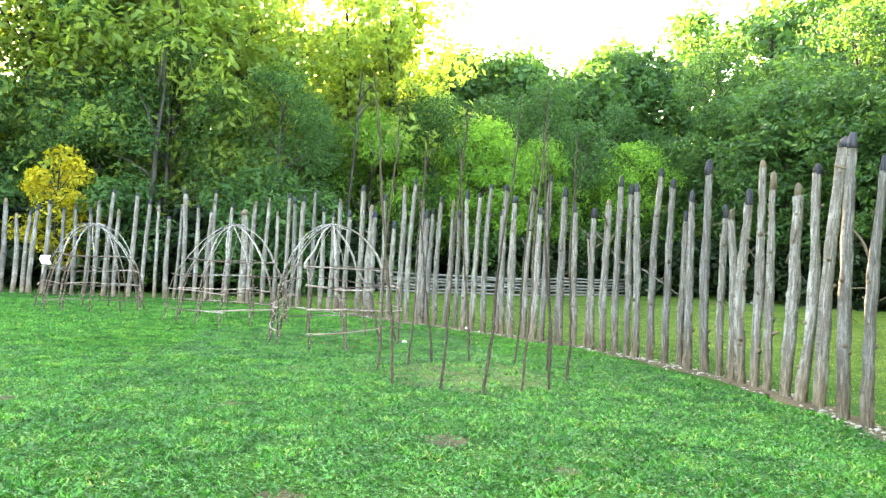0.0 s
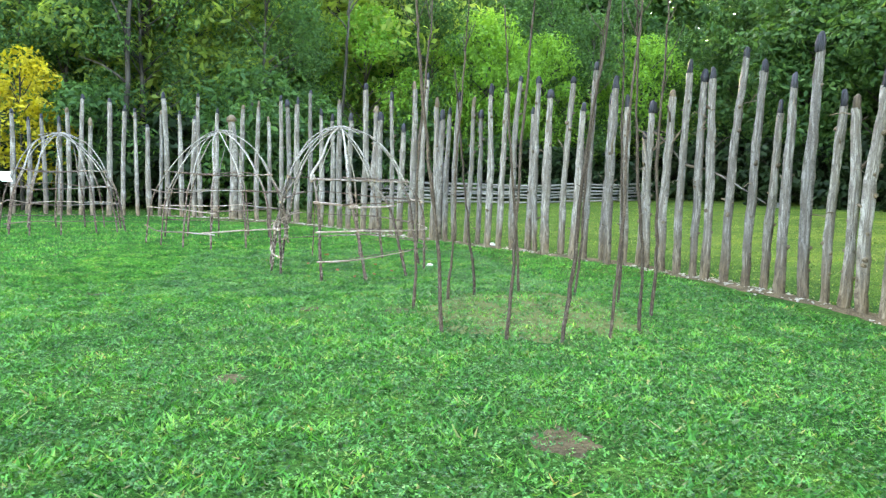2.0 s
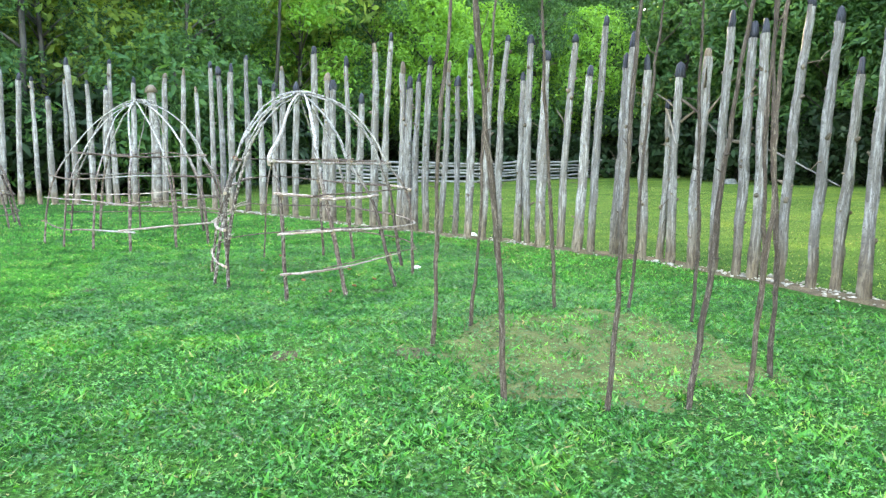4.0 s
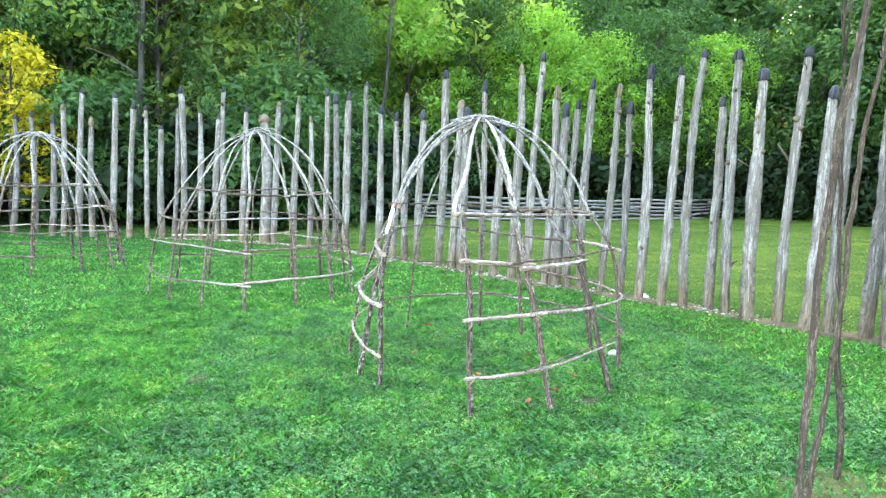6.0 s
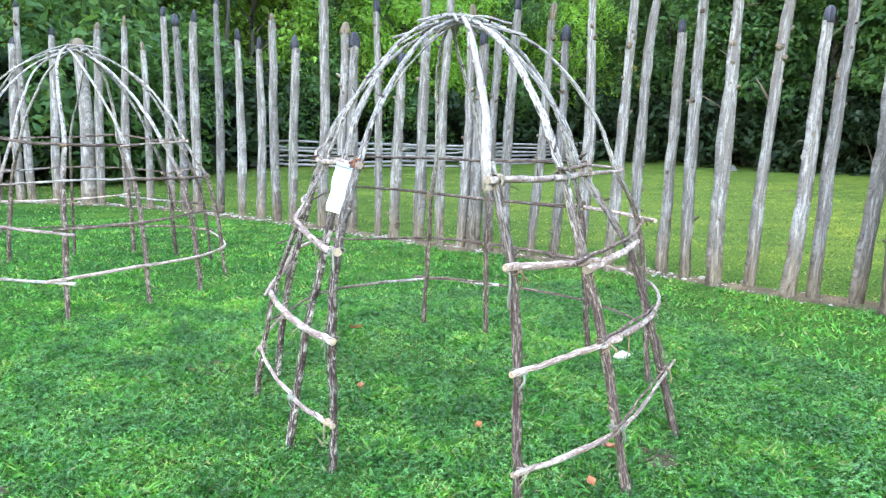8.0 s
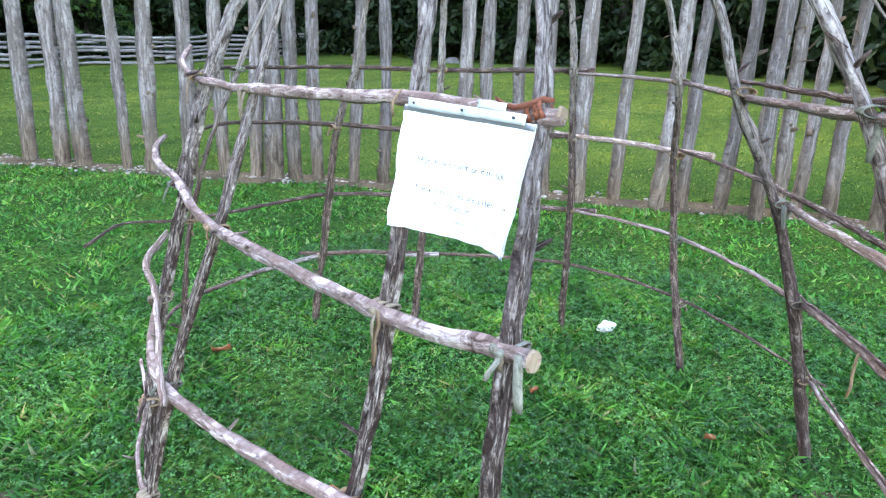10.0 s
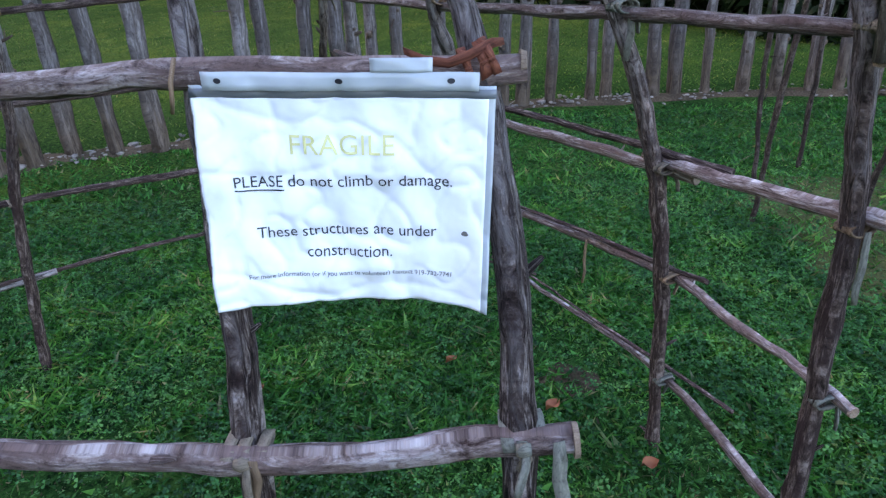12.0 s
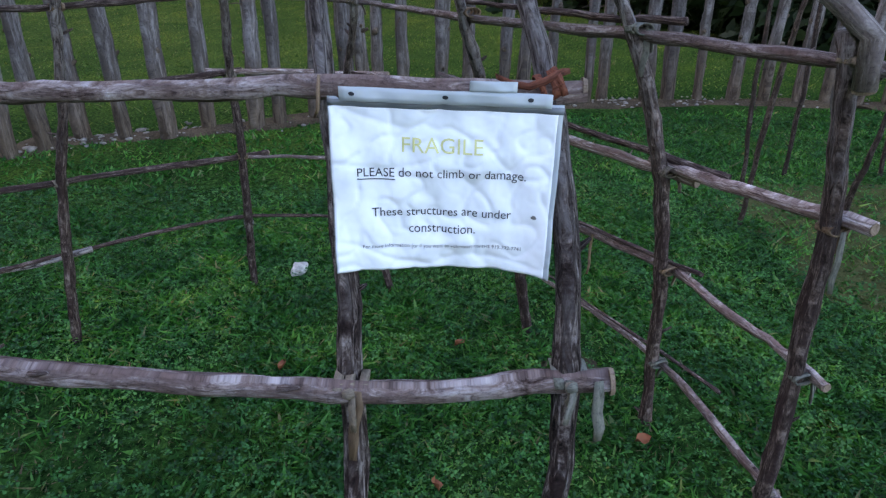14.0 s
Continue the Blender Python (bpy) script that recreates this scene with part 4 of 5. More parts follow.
def sign():
    top = tagged(new("paper_sign"), "white paper notice in a plastic sleeve tied to sapling uprights", "sign")
    sheet("plastic_sleeve", -0.005, 1.008, -0.012, 1.0, -0.0012, SLEEVE, top, "cloudy clear plastic sleeve")
    sheet("binder_strip", 0.05, 0.95, -0.075, 0.004, 0.007, SLEEVE, top, "grey punched strip of the sleeve", 30, 3)
    sheet("seam", -0.006, 1.009, 0.0, 0.040, 0.0010, plain("grey_seam", (0.15, 0.16, 0.17), 0.3), top, "grey welded seam", 40, 2)
    sheet("paper", 0.0, 0.985, 0.040, 0.994, 0.0008, PAPER, top, "wrinkled white paper")
    for u in (0.105, 0.5, 0.86):
        vs = [on_sheet(u + 0.013 * math.cos(a), -0.038 + 0.012 * math.sin(a), 0.0085) for a in np.linspace(0, 2 * math.pi, 14, endpoint=False)]
        child("punch_hole", mesh_from("punch_hole", vs, [tuple(range(14))], INK), top, "dark punched hole")
    off = 0.0024
    lettering("FRAGILE", 0.314, 0.673, 0.287, off, YELLOW, top)
    lettering("PLEASE", 0.112, 0.278, 0.430, off, INK, top)
    sheet("underline", 0.110, 0.282, 0.442, 0.447, off, INK, top, "", 12, 1)
    lettering("do not climb or damage.", 0.297, 0.872, 0.430, off, INK, top)
    lettering("These structures are under", 0.172, 0.82, 0.664, off, INK, top)
    lettering("construction.", 0.342, 0.656, 0.766, off, INK, top)
    lettering("For more information (or if you want to volunteer) contact 919-732-7741", 0.124, 0.876, 0.856, off, INK, top)
    vs = [on_sheet(0.92 + 0.012 * math.cos(a) * (1 + 0.2 * math.sin(3 * a)), 0.64 + 0.012 * math.sin(a), off) for a in np.linspace(0, 2 * math.pi, 12, endpoint=False)]
    child("dirt_spot", mesh_from("dirt_spot", vs, [tuple(range(12))], plain("dirt", (0.16, 0.15, 0.14), 0.9)), top, "dark dirt spot")
    sheet("plastic_flap", 0.60, 0.80, -0.135, -0.074, 0.0075, SLEEVE, top, "cloudy plastic flap folded over the rod", 10, 4)
    end = Vector((-0.149, 9.868, 1.398))
    lashing(top, end, (0.1, -1, 0.35), 0.0185, RUST, 71, 1, 0.010, "reddish bark strip wound round the rod's end", 0.95)
    g = ribbon([(-0.170, 9.938, 1.414), (-0.173, 9.918, 1.405), (-0.174, 9.898, 1.402), (-0.170, 9.878, 1.408), (-0.160, 9.856, 1.417), (-0.145, 9.845, 1.416)], 0.009, (0.1, 0.2, 1))
    child("bark_strip", mesh_from("bark_strip", *g[:2], RUST, g[2]), top, "loose reddish bark strip")
    stick("cord", top, [(-0.165, 10.150, 1.413), (-0.186, 10.149, 1.395), (-0.188, 10.150, 1.378), (-0.178, 10.156, 1.366)], [0.0020, 0.0022, 0.0018], STRAP, 81, 0.012, 6, 0.0, "grey cord at the sleeve's corner")


sign()


def far_sign():
    top = tagged(new("far_paper_sign"), "small white paper notice tied to a lodge frame", "sign")
    vs, fs = [], []
    for t in (0, 0.004):
        for j in range(5):
            for i in range(5):
                vs.append((-6.42 - 0.03 * math.sin(j) + t * 0.3, 16.75 + t + 0.02 * i + 0.09 * (i / 4), 1.36 - 0.22 * j / 4))
                vs[-1] = (vs[-1][0] + 0.20 * (i / 4), vs[-1][1] - 0.1 * (i / 4), vs[-1][2])
    for j in range(4):
        for i in range(4):
            a = j * 5 + i
            fs += [(a, a + 5, a + 6, a + 1), (25 + a, 26 + a, 31 + a, 30 + a)]
    child("sheet", mesh_from("sheet", vs, fs, PAPER), top)


far_sign()


# ---- stones and dead leaves ----
def pebble(name, at, size, seed, mat, label, category):
    bm = bmesh.new()
    bmesh.ops.create_icosphere(bm, subdivisions=3, radius=1)
    for v in bm.verts:
        n = noise.noise(v.co * 1.4 + Vector((seed, 0, 0)))
        v.co = Vector((v.co.x * size[0], v.co.y * size[1], v.co.z * size[2])) * (1 + 0.45 * n)
    me = bpy.data.meshes.new(name)
    bm.to_mesh(me)
    bm.free()
    me.materials.append(mat)
    ob = tagged(new(name, me), label, category)
    ob.location = (at[0], at[1], at[2] + size[2] * 0.6)
    ob.rotation_euler[2] = seed
    return ob


pebble("stone", (2.10, 10.70, 0.0), (0.055, 0.04, 0.03), 3, STONE, "pale angular stone lying in the grass", "stone")
pebble("boulder", (25.5, 30.6, float(height(np.array(25.5), np.array(30.6))) - 0.2), (0.46, 0.36, 0.28), 8, ROCK, "low grey boulder at the wood's edge", "boulder")
pebble("stone", (4.2, 14.0, 0.0), (0.09, 0.06, 0.05), 5, STONE, "pale stone at the foot of the palisade", "stone")


def dead_leaf(x, y, size, seed):
    rng = random.Random(seed)
    vs, fs = [], []
    for i in range(7):
        f = i / 6
        w = size * 0.42 * math.sin(math.pi * min(1, f * 0.94 + 0.06))
        vs += [(size * (f - 0.5), -w, 0.35 * size * abs(f - 0.5) + 0.02), (size * (f - 0.5), 0, 0.01), (size * (f - 0.5), w, 0.3 * size * abs(f - 0.4) + 0.03)]
    for i in range(6):
        a = 3 * i
        fs += [(a, a + 3, a + 4, a + 1), (a + 1, a + 4, a + 5, a + 2)]
    ob = tagged(new("dead_leaf", mesh_from("dead_leaf", vs, fs, BROWN_LEAF)), "curled reddish-brown dead leaf on the grass", "leaf", group="fallen leaves")
    ob.location, ob.rotation_euler = (x, y, 0.025), (rng.uniform(-0.3, 0.3), rng.uniform(-0.3, 0.3), rng.uniform(0, 6))


for k, (x, y, s) in enumerate([(0.50, 11.94, 0.09), (0.15, 10.75, 0.05), (0.55, 10.0, 0.05), (1.05, 9.55, 0.06), (1.35, 9.9, 0.05), (0.75, 9.3, 0.05), (1.2, 10.6, 0.05)]):
    dead_leaf(x, y, s, k)


# ---- soil strip with small stones along the palisade ----
def soil_strip():
    line = spline([(r[0], r[1], 0) for r in (STRETCH_EAST + STRETCH_CORNER)[::3]] + [(r[0], r[1], 0) for r in STRETCH_NORTH[::4]], 0.25)
    rng = np.random.default_rng(3)
    vs, fs = [], []
    tang = np.gradient(line, axis=0)
    nrm = np.stack([-tang[:, 1], tang[:, 0], 0 * tang[:, 0]], 1)
    nrm /= np.linalg.norm(nrm, axis=1, keepdims=True)
    for p, n in zip(line, nrm):
        for f in (-1, -0.5, 0, 0.5, 1):
            q = p + n * f * (0.24 + 0.09 * rng.normal())
            vs.append((q[0], q[1], float(height(q[0], q[1])) + (-0.03 if abs(f) > 0.9 else 0.010 + 0.016 * (1 - f * f) + 0.010 * rng.normal())))
    for i in range(len(line) - 1):
        for k in range(4):
            a = 5 * i + k
            fs.append((a, a + 5, a + 6, a + 1))
    strip = tagged(new("soil_strip", mesh_from("soil_strip", vs, fs, STRIP)), "bare gravelly soil along the palisade's foot", "soil", kind="structure")
    # loose stones
    bm = bmesh.new()
    bmesh.ops.create_icosphere(bm, subdivisions=1, radius=1)
    base = np.array([tuple(v.co) for v in bm.verts])
    tri = np.array([[v.index for v in f.verts] for f in bm.faces])
    bm.free()
    V, F = [], []
    for k in range(1700):
        i = rng.integers(0, len(line))
        q = line[i] + nrm[i] * rng.normal(0, 0.13) + tang[i] * rng.uniform(-0.5, 0.5)
        s = rng.uniform(0.008, 0.030) * (2.0 if k % 12 == 0 else 1.0) * np.array([1, rng.uniform(0.5, 1), rng.uniform(0.3, 0.6)])
        a = rng.uniform(0, 6.28)
        w = base * s * (1 + 0.2 * rng.normal(size=(len(base), 1)))
        w = np.stack([w[:, 0] * math.cos(a) - w[:, 1] * math.sin(a), w[:, 0] * math.sin(a) + w[:, 1] * math.cos(a), w[:, 2]], 1)
        V.append(w + q + (0, 0, 0.02))
        F.append(tri + len(base) * k)
    return tagged(new("gravel", big_mesh("gravel", np.concatenate(V), np.concatenate(F), PEBBLE)), "small pale stones scattered along the palisade", "gravel", kind="stuff")


soil_strip()


# ---- grass ----
PATCHES = [(2.45, 6.85, 1.45), (1.33, 3.5, 0.4), (0.03, 2.2, 0.38), (-2.06, 2.78, 0.32), (2.0, 2.6, 0.25), (1.0, 7.1, 0.34), (-1.7, 10.25, 0.33), (-0.6, 11.5, 0.3), (-2.3, 8.4, 0.3), (0.1, 7.3, 0.28), (-2.6, 5.2, 0.3), (1.25, 9.45, 0.25), (-0.5, 4.9, 0.25), (-0.27, 9.9, 0.34), (-0.42, 10.3, 0.3), (0.3, 9.15, 0.28), (0.88, 9.22, 0.34), (1.55, 9.58, 0.3), (-0.4, 10.95, 0.32), (-1.57, 13.05, 0.3), (-0.94, 13.36, 0.28), (-2.1, 13.36, 0.26), (1.25, 6.0, 0.3), (2.2, 5.55, 0.32), (-0.1, 10.6, 0.3), (0.6, 11.3, 0.34)]


def patch_mesh():
    """Dry, trodden spots in the lawn, with ragged rims."""
    for k, (cx, cy, r) in enumerate(PATCHES[:13]):
        r = r if k == 0 else r * 0.55
        vs, fs = [(cx, cy, 0.016)], []
        n = 48
        for ring in (0.35, 0.7, 1.0):
            for i in range(n):
                a = 2 * math.pi * i / n
                f = r * ring * (1 + 0.4 * noise.noise((math.cos(a) * 1.6 + k, math.sin(a) * 1.6, ring)) + 0.35 * ring * noise.noise((math.cos(a) * 6 + k, math.sin(a) * 6, 2)))
                x, y = cx + f * math.cos(a), cy + f * math.sin(a)
                vs.append((x, y, float(height(np.array(x), np.array(y))) + (0.006 if ring < 1 else -0.012)))
        vs[0] = (cx, cy, float(height(np.array(cx), np.array(cy))) + 0.006)
        fs += [(0, 1 + i, 1 + (i + 1) % n) for i in range(n)]
        for q in (0, 1):
            fs += [(1 + q * n + i, 1 + (q + 1) * n + i, 1 + (q + 1) * n + (i + 1) % n, 1 + q * n + (i + 1) % n) for i in range(n)]
        tagged(new("bare_patch", mesh_from("bare_patch", vs, fs, DRY if k == 0 else SOIL)), "dry trodden patch of thin grass and soil", "bare ground", kind="structure")


patch_mesh()


def bare(x, y):
    """How bare the lawn is, from 0 to 1."""
    d = np.hypot((x - 2.45) / 1.35, (y - 6.85) / 1.35)
    ring = np.clip(1.25 - d, 0, 1) * 0.52
    for cx, cy, r in PATCHES[1:]:
        ring = np.maximum(ring, np.clip(1.35 - np.hypot(x - cx, y - cy) / r, 0, 0.8))
    n = np.array([noise.noise((a * 0.9, b * 0.9, 3.3)) + 0.5 * noise.noise((a * 3.1, b * 3.1, 1.1)) + 0.45 * noise.noise((a * 9.0, b * 9.0, 5.5)) for a, b in zip(x, y)])
    return np.clip(np.maximum(ring * (0.6 + 0.8 * n), (n - 0.28) * 1.2), 0, 0.85)


def blades(name, x0, x1, y0, y1, count, tall, wide, seed, mat, label, keep=None, fine=False, thin=True):
    rng = np.random.default_rng(seed)
    x, y = rng.uniform(x0, x1, count), rng.uniform(y0, y1, count)
    worn = bare(x, y)
    sel = (rng.uniform(0, 1, count) > worn) if thin else (rng.uniform(0, 1, count) < worn * 1.2 - 0.1)
    if keep is not None:
        sel &= keep(x, y)
    x, y = x[sel], y[sel]
    n = len(x)
    z = height(x, y)
    a, lean, b = rng.uniform(0, 6.283, n), rng.uniform(0.4, 2.0, n), rng.uniform(0, 6.283, n)
    tuft = np.array([noise.noise((p * 4.0, q * 4.0, 7.7)) for p, q in zip(x, y)])
    h = 0.82 * tall * rng.uniform(0.45, 1.25, n) * np.clip(1 + 1.2 * tuft, 0.5, 1.6)
    w = wide * rng.uniform(0.6, 1.4, n)
    base = np.stack([x, y, z - 0.004], 1)
    side = np.stack([np.cos(a), np.sin(a), 0 * a], 1) * w[:, None] * 0.5
    tip = base + np.stack([np.cos(b) * lean * h, np.sin(b) * lean * h, h], 1)
    mid = base + np.stack([np.cos(b) * lean * h * 0.35, np.sin(b) * lean * h * 0.35, h * 0.6], 1)
    if fine:
        v = np.stack([base - side, base + side, mid + side * 0.9, tip], 1).reshape(-1, 3)
        f = (np.arange(n) * 4)[:, None] + np.array([[0, 1, 2, 3]])
    else:
        v = np.stack([base - side, base + side, tip], 1).reshape(-1, 3)
        f = (np.arange(n) * 3)[:, None] + np.array([[0, 1, 2]])
    return tagged(new(name, big_mesh(name, v, f, mat)), label, "grass", kind="stuff")


def clover(x0, x1, y0, y1, count, size, seed):
    rng = np.random.default_rng(seed)
    x, y = rng.uniform(x0, x1, count), rng.uniform(y0, y1, count)
    sel = rng.uniform(0, 1, count) > 0.6 * bare(x, y)
    x, y = x[sel], y[sel]
    n = len(x)
    V, F = [], []
    a0 = rng.uniform(0, 6.28, n)
    s = size * rng.uniform(0.6, 1.3, n)
    c = np.stack([x, y, height(x, y) + rng.uniform(0.012, 0.04, n)], 1)
    tilt = rng.normal(0, 0.35, (n, 2))
    for k in range(3):
        a = a0 + k * 2.094
        def at(r, da):
            dx, dy = np.cos(a + da) * r * s, np.sin(a + da) * r * s
            return c + np.stack([dx, dy, dx * tilt[:, 0] + dy * tilt[:, 1]], 1)
        V.append(np.stack([c, at(0.85, -0.5), at(1.0, 0.0), at(0.85, 0.5)], 1).reshape(-1, 3))
        F.append((np.arange(n) * 4)[:, None] + np.array([[0, 1, 2, 3]]) + 4 * n * k)
    return tagged(new("clover", big_mesh("clover", np.concatenate(V), np.concatenate(F), CLOVER)), "low clover leaves among the grass", "clover", kind="stuff")


def soft_box(x0, x1, y0, y1, edge, seed):
    """Keeps blades inside a box whose border frays over edge metres."""
    def keep(x, y):
        r = np.random.default_rng(seed).uniform(0, 1, len(x))
        d = np.minimum(np.minimum(x - x0, x1 - x), np.minimum(y - y0, y1 - y))
        return d / edge > r
    return keep


FENCE_LINE = sorted((r[1], r[0]) for r in STRETCH_EAST + STRETCH_CORNER + STRETCH_NORTH)


def past_wall(x, y):
    """Whether a place lies outside the palisade, in the drier field."""
    return (x > np.interp(y, [q[0] for q in FENCE_LINE], [q[1] for q in FENCE_LINE])) | (y > 23.9)


blades("grass_close", -3.4, 5.0, 6.8, 14.2, 400000, 0.034, 0.0075, 1, GRASS, "short mown grass round the lodge frame", soft_box(-3.4, 5.0, 6.8, 14.2, 2.6, 1), True)
blades("grass_lawn", -7.5, 8.0, -1.5, 12.5, 520000, 0.030, 0.0105, 2, GRASS, "short mown grass of the lawn", soft_box(-7.5, 8.0, -1.5, 12.5, 4.0, 2))
blades("grass_far", -13.0, 9.5, -4.0, 22.0, 430000, 0.042, 0.026, 3, GRASS, "short mown grass of the farther lawn", lambda x, y: soft_box(-13.0, 9.5, -4.0, 22.0, 4.5, 3)(x, y) & ~past_wall(x, y))
EDGE = soft_box(-22, 20, 8, 34, 7, 4)
blades("grass_edge", -22.0, 20.0, 8.0, 34.0, 230000, 0.035, 0.022, 4, GRASS, "grass inside the palisade's foot", lambda x, y: EDGE(x, y) & ~past_wall(x, y))
blades("field_grass", -22.0, 20.0, 1.0, 34.0, 300000, 0.040, 0.020, 14, FIELD, "drier yellowish grass of the field past the palisade", lambda x, y: past_wall(x, y))
blades("dead_grass", -4.5, 5.0, 0.5, 13.5, 200000, 0.020, 0.008, 9, STRAW, "dead brown thatch in thin spots of the lawn", None, False, False)
clover(-1.8, 3.4, 8.0, 13.0, 42000, 0.0130, 5)
clover(-4.5, 5.5, 1.0, 9.0, 45000, 0.0165, 6)


# ---- split-rail fence past the lawn ----
def rail_fence():
    top = tagged(new("rail_fence"), "zigzag fence of stacked grey split rails before the wood", "fence")
    rng = random.Random(8)
    line = [(1.5, 34.5), (4.5, 35.6), (7.5, 34.9), (10.5, 36.2), (13.5, 36.0), (16.5, 37.6), (19.5, 37.8), (22.5, 39.6), (25.5, 40.6), (28, 42.5)]
    for (xa, ya), (xb, yb) in zip(line, line[1:]):
        for k in range(6):
            z = 0.12 + k * 0.19
            zz = [float(height(np.array(x), np.array(y))) for x, y in ((xa, ya), (xb, yb))]
            d = Vector((xb - xa, yb - ya, 0)).normalized() * 0.35
            a, b = Vector((xa, ya, zz[0] + z + rng.uniform(-0.06, 0.06))) - d, Vector((xb, yb, zz[1] + z + rng.uniform(-0.06, 0.06))) + d
            stick("rail", top, [a, (a + b) / 2 + Vector((0, 0, rng.uniform(-0.05, 0.03))), b], [0.055, 0.06, 0.05], RAIL, rng.randrange(9999), 0.6, 6, 0.03)


rail_fence()


# ---- wood ----
def leaf_cloud(rng, centre, radius, count, size, flat=0.75):
    """Leaf sprays gathered in a lumpy shell: corners of bent four-sided leaves."""
    d = rng.normal(size=(count, 3))
    d /= np.linalg.norm(d, axis=1, keepdims=True)
    r = radius * rng.uniform(0.35, 1.0, count) ** 0.5
    p = np.asarray(centre) + d * r[:, None] * np.array([1, 1, flat])
    n = d + rng.normal(0, 0.7, (count, 3))
    n[:, 2] += 0.5
    n /= np.linalg.norm(n, axis=1, keepdims=True)
    a = np.cross(n, rng.normal(size=(count, 3)))
    a /= np.linalg.norm(a, axis=1, keepdims=True)
    b = np.cross(n, a)
    s = (size * rng.uniform(0.5, 1.3, count))[:, None]
    return np.stack([p - a * s, p + b * s * 0.42 + n * s * 0.12, p + a * s, p - b * s * 0.42 + n * s * 0.12], 1).reshape(-1, 3)


def tree(name, tall, crown, count, size, mat, seed, low=0.25, clumps=40, label="", trunk_r=0.22, spread=1.0):
    rng = np.random.default_rng(seed)
    top = tagged(new(name), label, "tree", group="trees of the wood")
    bend = rng.normal(0, 0.25, 2)
    pts = [(bend[0] * f * f * 2, bend[1] * f * f * 2, tall * f - 0.3) for f in (0, 0.2, 0.45, 0.7, 0.92)]
    geo = tube(spline(pts, 0.8), [trunk_r * 1.25, trunk_r, trunk_r * 0.7, trunk_r * 0.4, 0.04], 9, 0.12, seed, 0.1)
    V = []
    for k in range(clumps):
        f = low + (1 - low) * (k + rng.uniform(0, 1)) / clumps
        prof = math.sin(math.pi * min(1.0, 0.18 + 0.80 * (f - low) / (1 - low))) ** 0.7
        a = rng.uniform(0, 6.283)
        rr = crown * prof * rng.uniform(0.35, 1.0) * spread
        c = np.array([bend[0] * f * f * 2 + math.cos(a) * rr, bend[1] * f * f * 2 + math.sin(a) * rr, tall * f])
        start = Vector((bend[0] * (f * 0.85) ** 2 * 2, bend[1] * (f * 0.85) ** 2 * 2, max(0.5, tall * f - rr * 0.6 - 0.4)))
        if k % 2 == 0:
            e = Vector(c)
            geo = join(geo, tube([start, start.lerp(e, 0.5) + Vector((0, 0, 0.25)), e], [trunk_r * 0.3, trunk_r * 0.18, 0.02], 5, 0.1, seed + k))
        V.append(leaf_cloud(rng, c, crown * rng.uniform(0.25, 0.5), count // clumps, size))
    child("trunk", mesh_from("trunk", *geo[:2], TRUNK, geo[2]), top)
    v = np.concatenate(V)
    child("crown", big_mesh("crown", v, np.arange(len(v)).reshape(-1, 4), mat), top)
    return top


def plant(proto, x, y, scale, turn, label=""):
    m = Matrix.Translation((x, y, float(height(np.clip(x, -120, 120), np.clip(y, -120, 120))) - 0.05)) @ Matrix.Rotation(turn, 4, "Z") @ Matrix.Diagonal((scale, scale, scale * 1.0, 1))
    ob = copy_thing(proto, m)
    ob.scale = (scale, scale, scale)
    if label:
        ob["label"] = label
    return ob


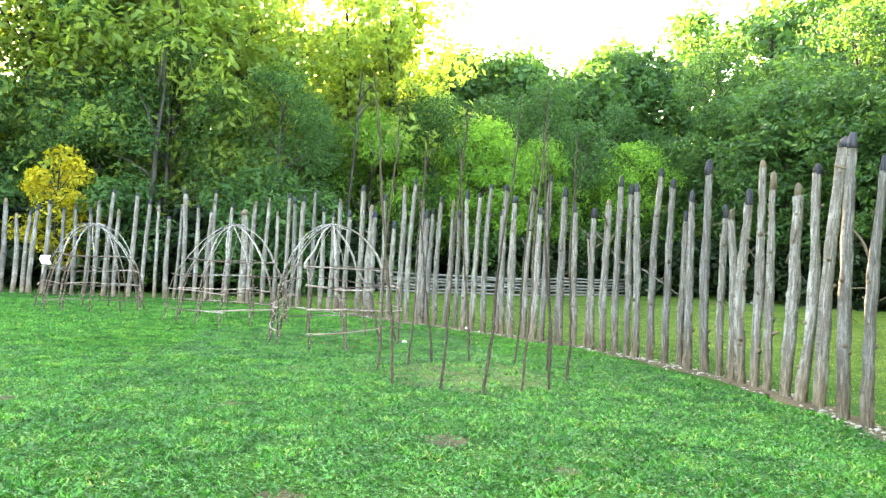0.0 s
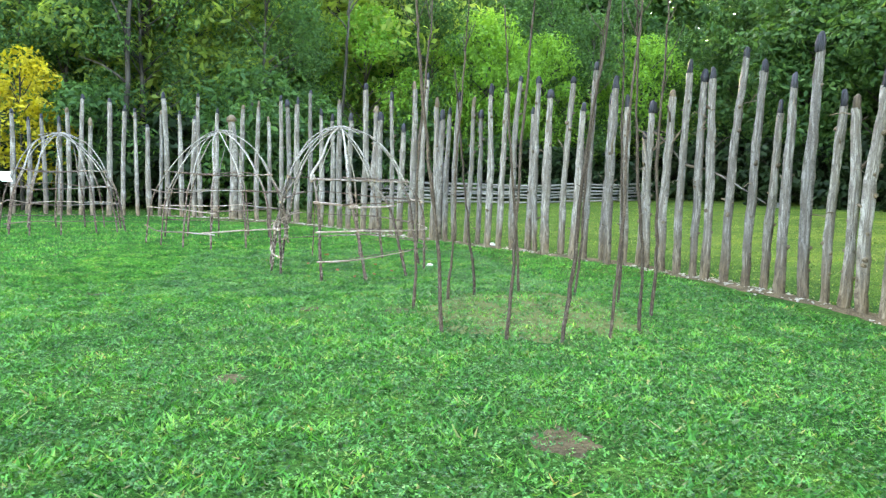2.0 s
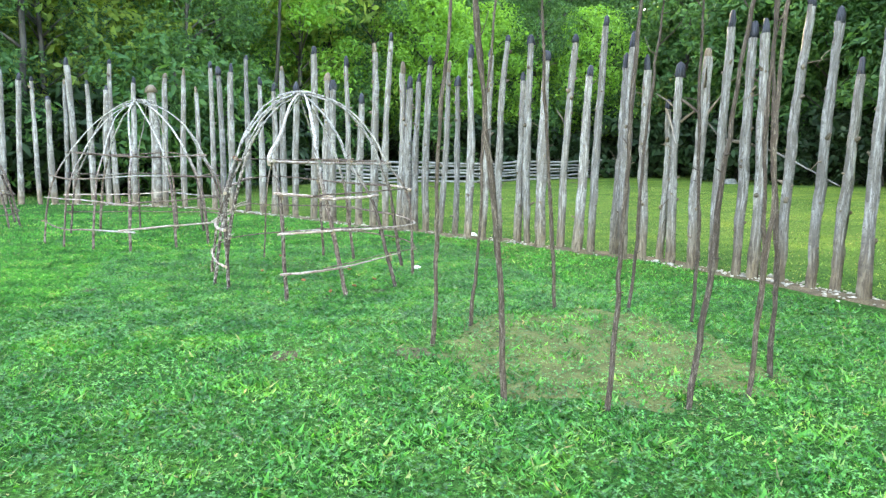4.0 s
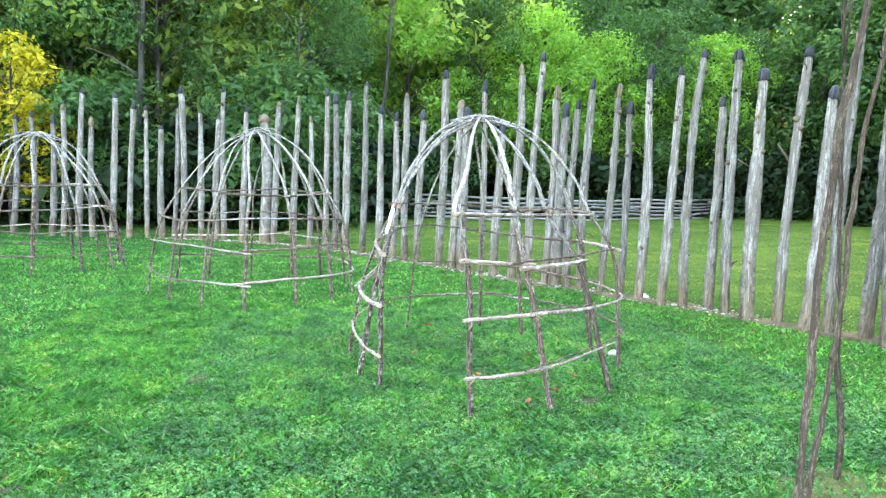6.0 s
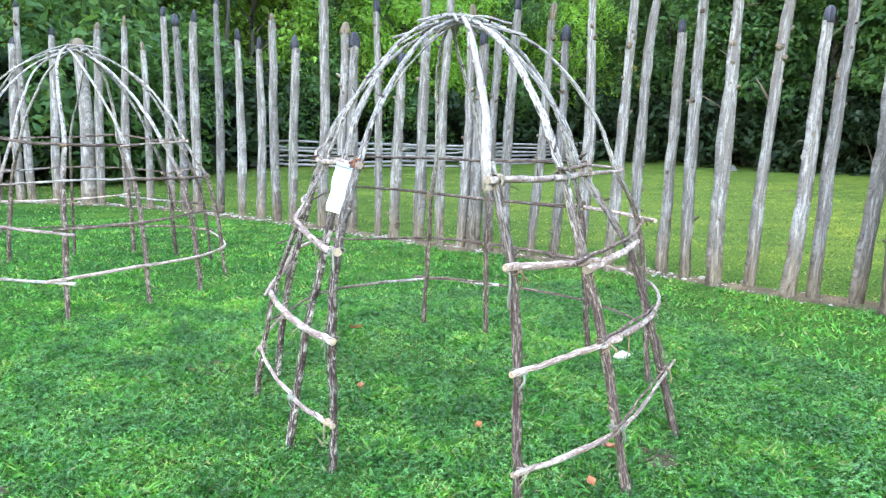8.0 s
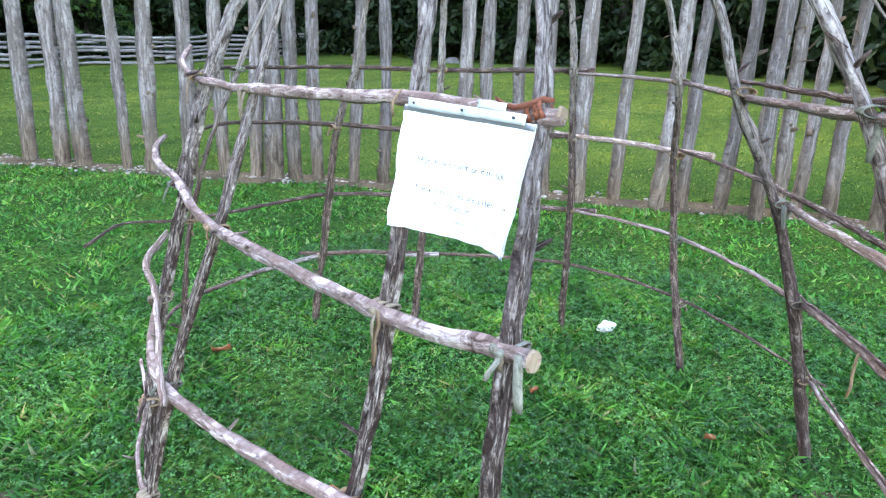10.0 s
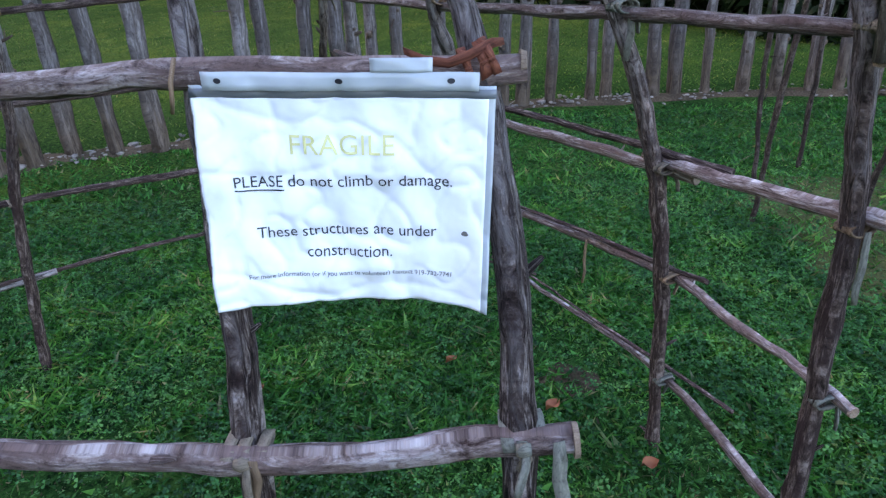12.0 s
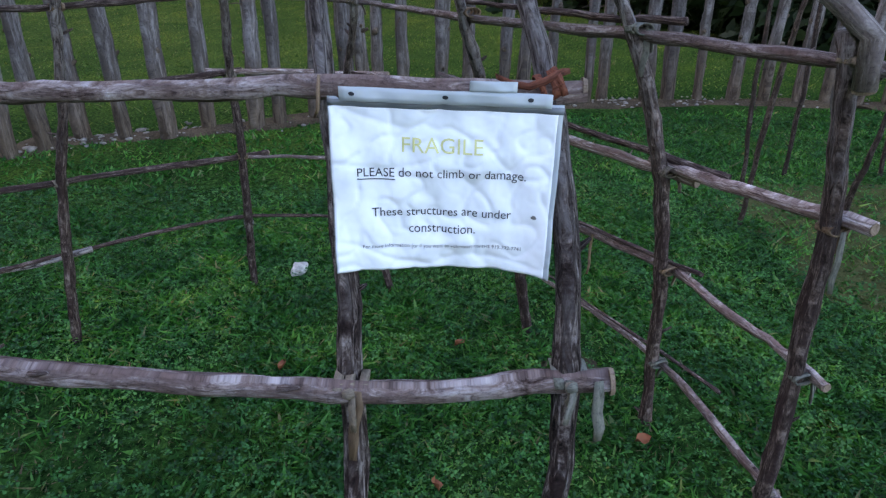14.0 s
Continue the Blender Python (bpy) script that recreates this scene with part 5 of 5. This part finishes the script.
def wood():
    rng = random.Random(21)
    kinds = [
        tree("tree", 15, 3.6, 10200, 0.145, LEAVES, 1, 0.25, 50, "tall broadleaf tree with a dense dark green crown"),
        tree("tree", 17, 4.0, 10600, 0.15, LEAVES, 2, 0.26, 52, "tall broadleaf tree with a dense dark green crown"),
        tree("tree", 13, 3.4, 10000, 0.14, LEAVES, 3, 0.24, 48, "broadleaf tree with low spreading foliage"),
        tree("tree", 11, 3.6, 10000, 0.14, LIGHT_LEAVES, 4, 0.30, 48, "light green broadleaf tree at the wood's edge"),
        tree("tree", 14, 4.2, 9000, 0.23, LEAVES, 14, 0.24, 48, "full-leaved broadleaf tree with large leaves at the wood's edge"),
        tree("tree", 17, 4.0, 10500, 0.20, SUN_TINTED, 15, 0.12, 62, "tall thin-crowned tree with leaves coloured yellow-green as if sunlit"),
        tree("tree", 16, 4.2, 2600, 0.36, LEAVES, 16, 0.12, 40, "tall broadleaf tree deep in the wood"),
    ]
    bush = tree("bush", 3.6, 1.9, 4500, 0.12, LEAVES, 5, 0.08, 26, "leafy green bush at the wood's edge", 0.06)
    under = tree("undergrowth", 3.2, 2.6, 1700, 0.24, SHADE_LEAVES, 6, 0.04, 20, "undergrowth coloured near black for the shade below the trees", 0.05)
    gold = tree("golden_tree", 5.4, 1.6, 3600, 0.11, SUN_GOLD_LEAVES, 7, 0.2, 34, "small tree with sunlight put into its leaves as golden colour", 0.07)
    spots = []
    # edge of the wood: behind the far wall in the west, past the lawn in the north and east
    edge = [(-34, 20), (-28, 24), (-22, 27), (-16, 28.5), (-10, 29), (-4, 30.5), (0, 34), (3, 38.5), (9, 40), (15, 41), (21, 42), (27, 42), (29, 38), (29.5, 31), (30, 23), (28.5, 14), (22, 7), (15, 2), (11, -3.5), (8, -9)]
    for (xa, ya), (xb, yb) in zip(edge, edge[1:]):
        d = math.hypot(xb - xa, yb - ya)
        nx, ny = -(yb - ya) / d, (xb - xa) / d
        for row, off in enumerate((0.8, 5.0, 10.0, 15.5)):
            n = max(1, round(d / (3.6 + row * 0.5)))
            for k in range(n):
                f = (k + rng.uniform(0.2, 0.8)) / n
                o = off + rng.uniform(-1.3, 1.3)
                spots.append((xa + (xb - xa) * f + nx * o, ya + (yb - ya) * f + ny * o, row))
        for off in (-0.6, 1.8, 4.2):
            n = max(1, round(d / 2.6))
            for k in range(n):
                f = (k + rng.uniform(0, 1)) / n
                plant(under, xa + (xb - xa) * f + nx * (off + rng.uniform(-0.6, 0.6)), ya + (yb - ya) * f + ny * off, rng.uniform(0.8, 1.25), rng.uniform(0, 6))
    for x, y, row in spots:
        west = x < 1.5
        if row == 0:
            k = kinds[3] if 3 < x < 24 and rng.random() < 0.75 else (kinds[4] if x > 26 else kinds[rng.randrange(3)])
        elif row == 1:
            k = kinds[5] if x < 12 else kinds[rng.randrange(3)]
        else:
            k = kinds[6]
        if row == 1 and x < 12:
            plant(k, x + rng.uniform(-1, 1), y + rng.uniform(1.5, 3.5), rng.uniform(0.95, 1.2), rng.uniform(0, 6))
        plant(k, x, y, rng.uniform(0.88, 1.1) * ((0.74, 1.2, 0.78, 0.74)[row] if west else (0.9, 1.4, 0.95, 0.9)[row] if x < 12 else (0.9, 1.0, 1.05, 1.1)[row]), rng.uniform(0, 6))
    for k in range(46):                          # deeper wood
        x = rng.uniform(-2, 34)
        plant(kinds[6], x, rng.uniform(52, 62), rng.uniform(1.15, 1.4) * (0.75 if x < 13 else 0.88), rng.uniform(0, 6))
    for k in range(60):                          # wooded slope behind
        a, r = rng.uniform(0.15, 1.75), rng.uniform(64, 92)
        plant(kinds[6], 2 + r * math.cos(a), r * math.sin(a), rng.uniform(1.1, 1.4) * (0.75 if a > 1.2 else 1.0), rng.uniform(0, 6))
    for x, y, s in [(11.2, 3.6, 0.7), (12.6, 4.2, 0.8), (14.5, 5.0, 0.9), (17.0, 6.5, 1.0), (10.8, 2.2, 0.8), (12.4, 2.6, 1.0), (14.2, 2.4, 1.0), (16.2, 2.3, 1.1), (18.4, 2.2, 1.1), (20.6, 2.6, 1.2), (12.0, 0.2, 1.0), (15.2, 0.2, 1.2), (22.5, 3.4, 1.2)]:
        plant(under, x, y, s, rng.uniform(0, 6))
    for x, y, s in [(13.0, 2.0, 0.9), (15.8, 4.2, 0.95), (18.5, 5.5, 1.0), (17.0, -0.8, 0.9), (21.0, 1.0, 1.0)]:
        plant(kinds[4], x, y, s, rng.uniform(0, 6))
    for x, y, s in [(-2.5, 29.0, 1.5), (-0.5, 30.0, 1.3), (-8, 28, 1.2), (-14, 27, 1.3), (12, 39.5, 1.4), (5.5, 37.5, 1.3)]:
        plant(bush, x, y, s, rng.uniform(0, 6))
    for k, (x, y, tall, dx) in enumerate([(-13.5, 27.6, 9.5, -3.2), (-6.8, 29.6, 11, 0.3), (2.5, 36.8, 13, 0.5)]):
        bare_tree = tagged(new("bare_trunk"), "tall grey tree trunk with bare limbs before the wood", "tree trunk", group="bare trunks")
        bare_tree.location = (x, y, 0)
        z0 = float(height(np.array(x), np.array(y)))
        stick("trunk", bare_tree, [(0, 0, z0 - 0.3), (dx * 0.2, 0.1, z0 + tall * 0.3), (dx * 0.6, 0, z0 + tall * 0.65), (dx, 0.2, z0 + tall)], [0.13, 0.11, 0.08, 0.03], TRUNK, 620 + k, 0.5, 8, 0.1)
        for j in range(5):
            f = rng.uniform(0.45, 0.9)
            a = Vector((dx * f * f, 0.05, z0 + tall * f))
            v = Vector((rng.uniform(-1, 1), rng.uniform(-0.8, 0.2), rng.uniform(0.2, 0.9))).normalized() * rng.uniform(1.0, 2.4)
            stick("limb", bare_tree, [a, a + v * 0.5 + Vector((0, 0, 0.15)), a + v], [0.06, 0.04, 0.015], TRUNK, 660 + 7 * k + j, 0.3, 6, 0.05)
    gold.matrix_basis = Matrix.Translation((-9.4, 26.3, 0))
    for p, at in zip([*kinds, bush, under], [(-20, 30), (-12, 33), (6, 44), (12, 40), (31, 34), (-9, 36), (14, 56), (-18, 27), (-24, 28)]):
        p.matrix_basis = Matrix.Translation((*at, float(height(np.array(at[0]), np.array(at[1]))) - 0.05))


wood()
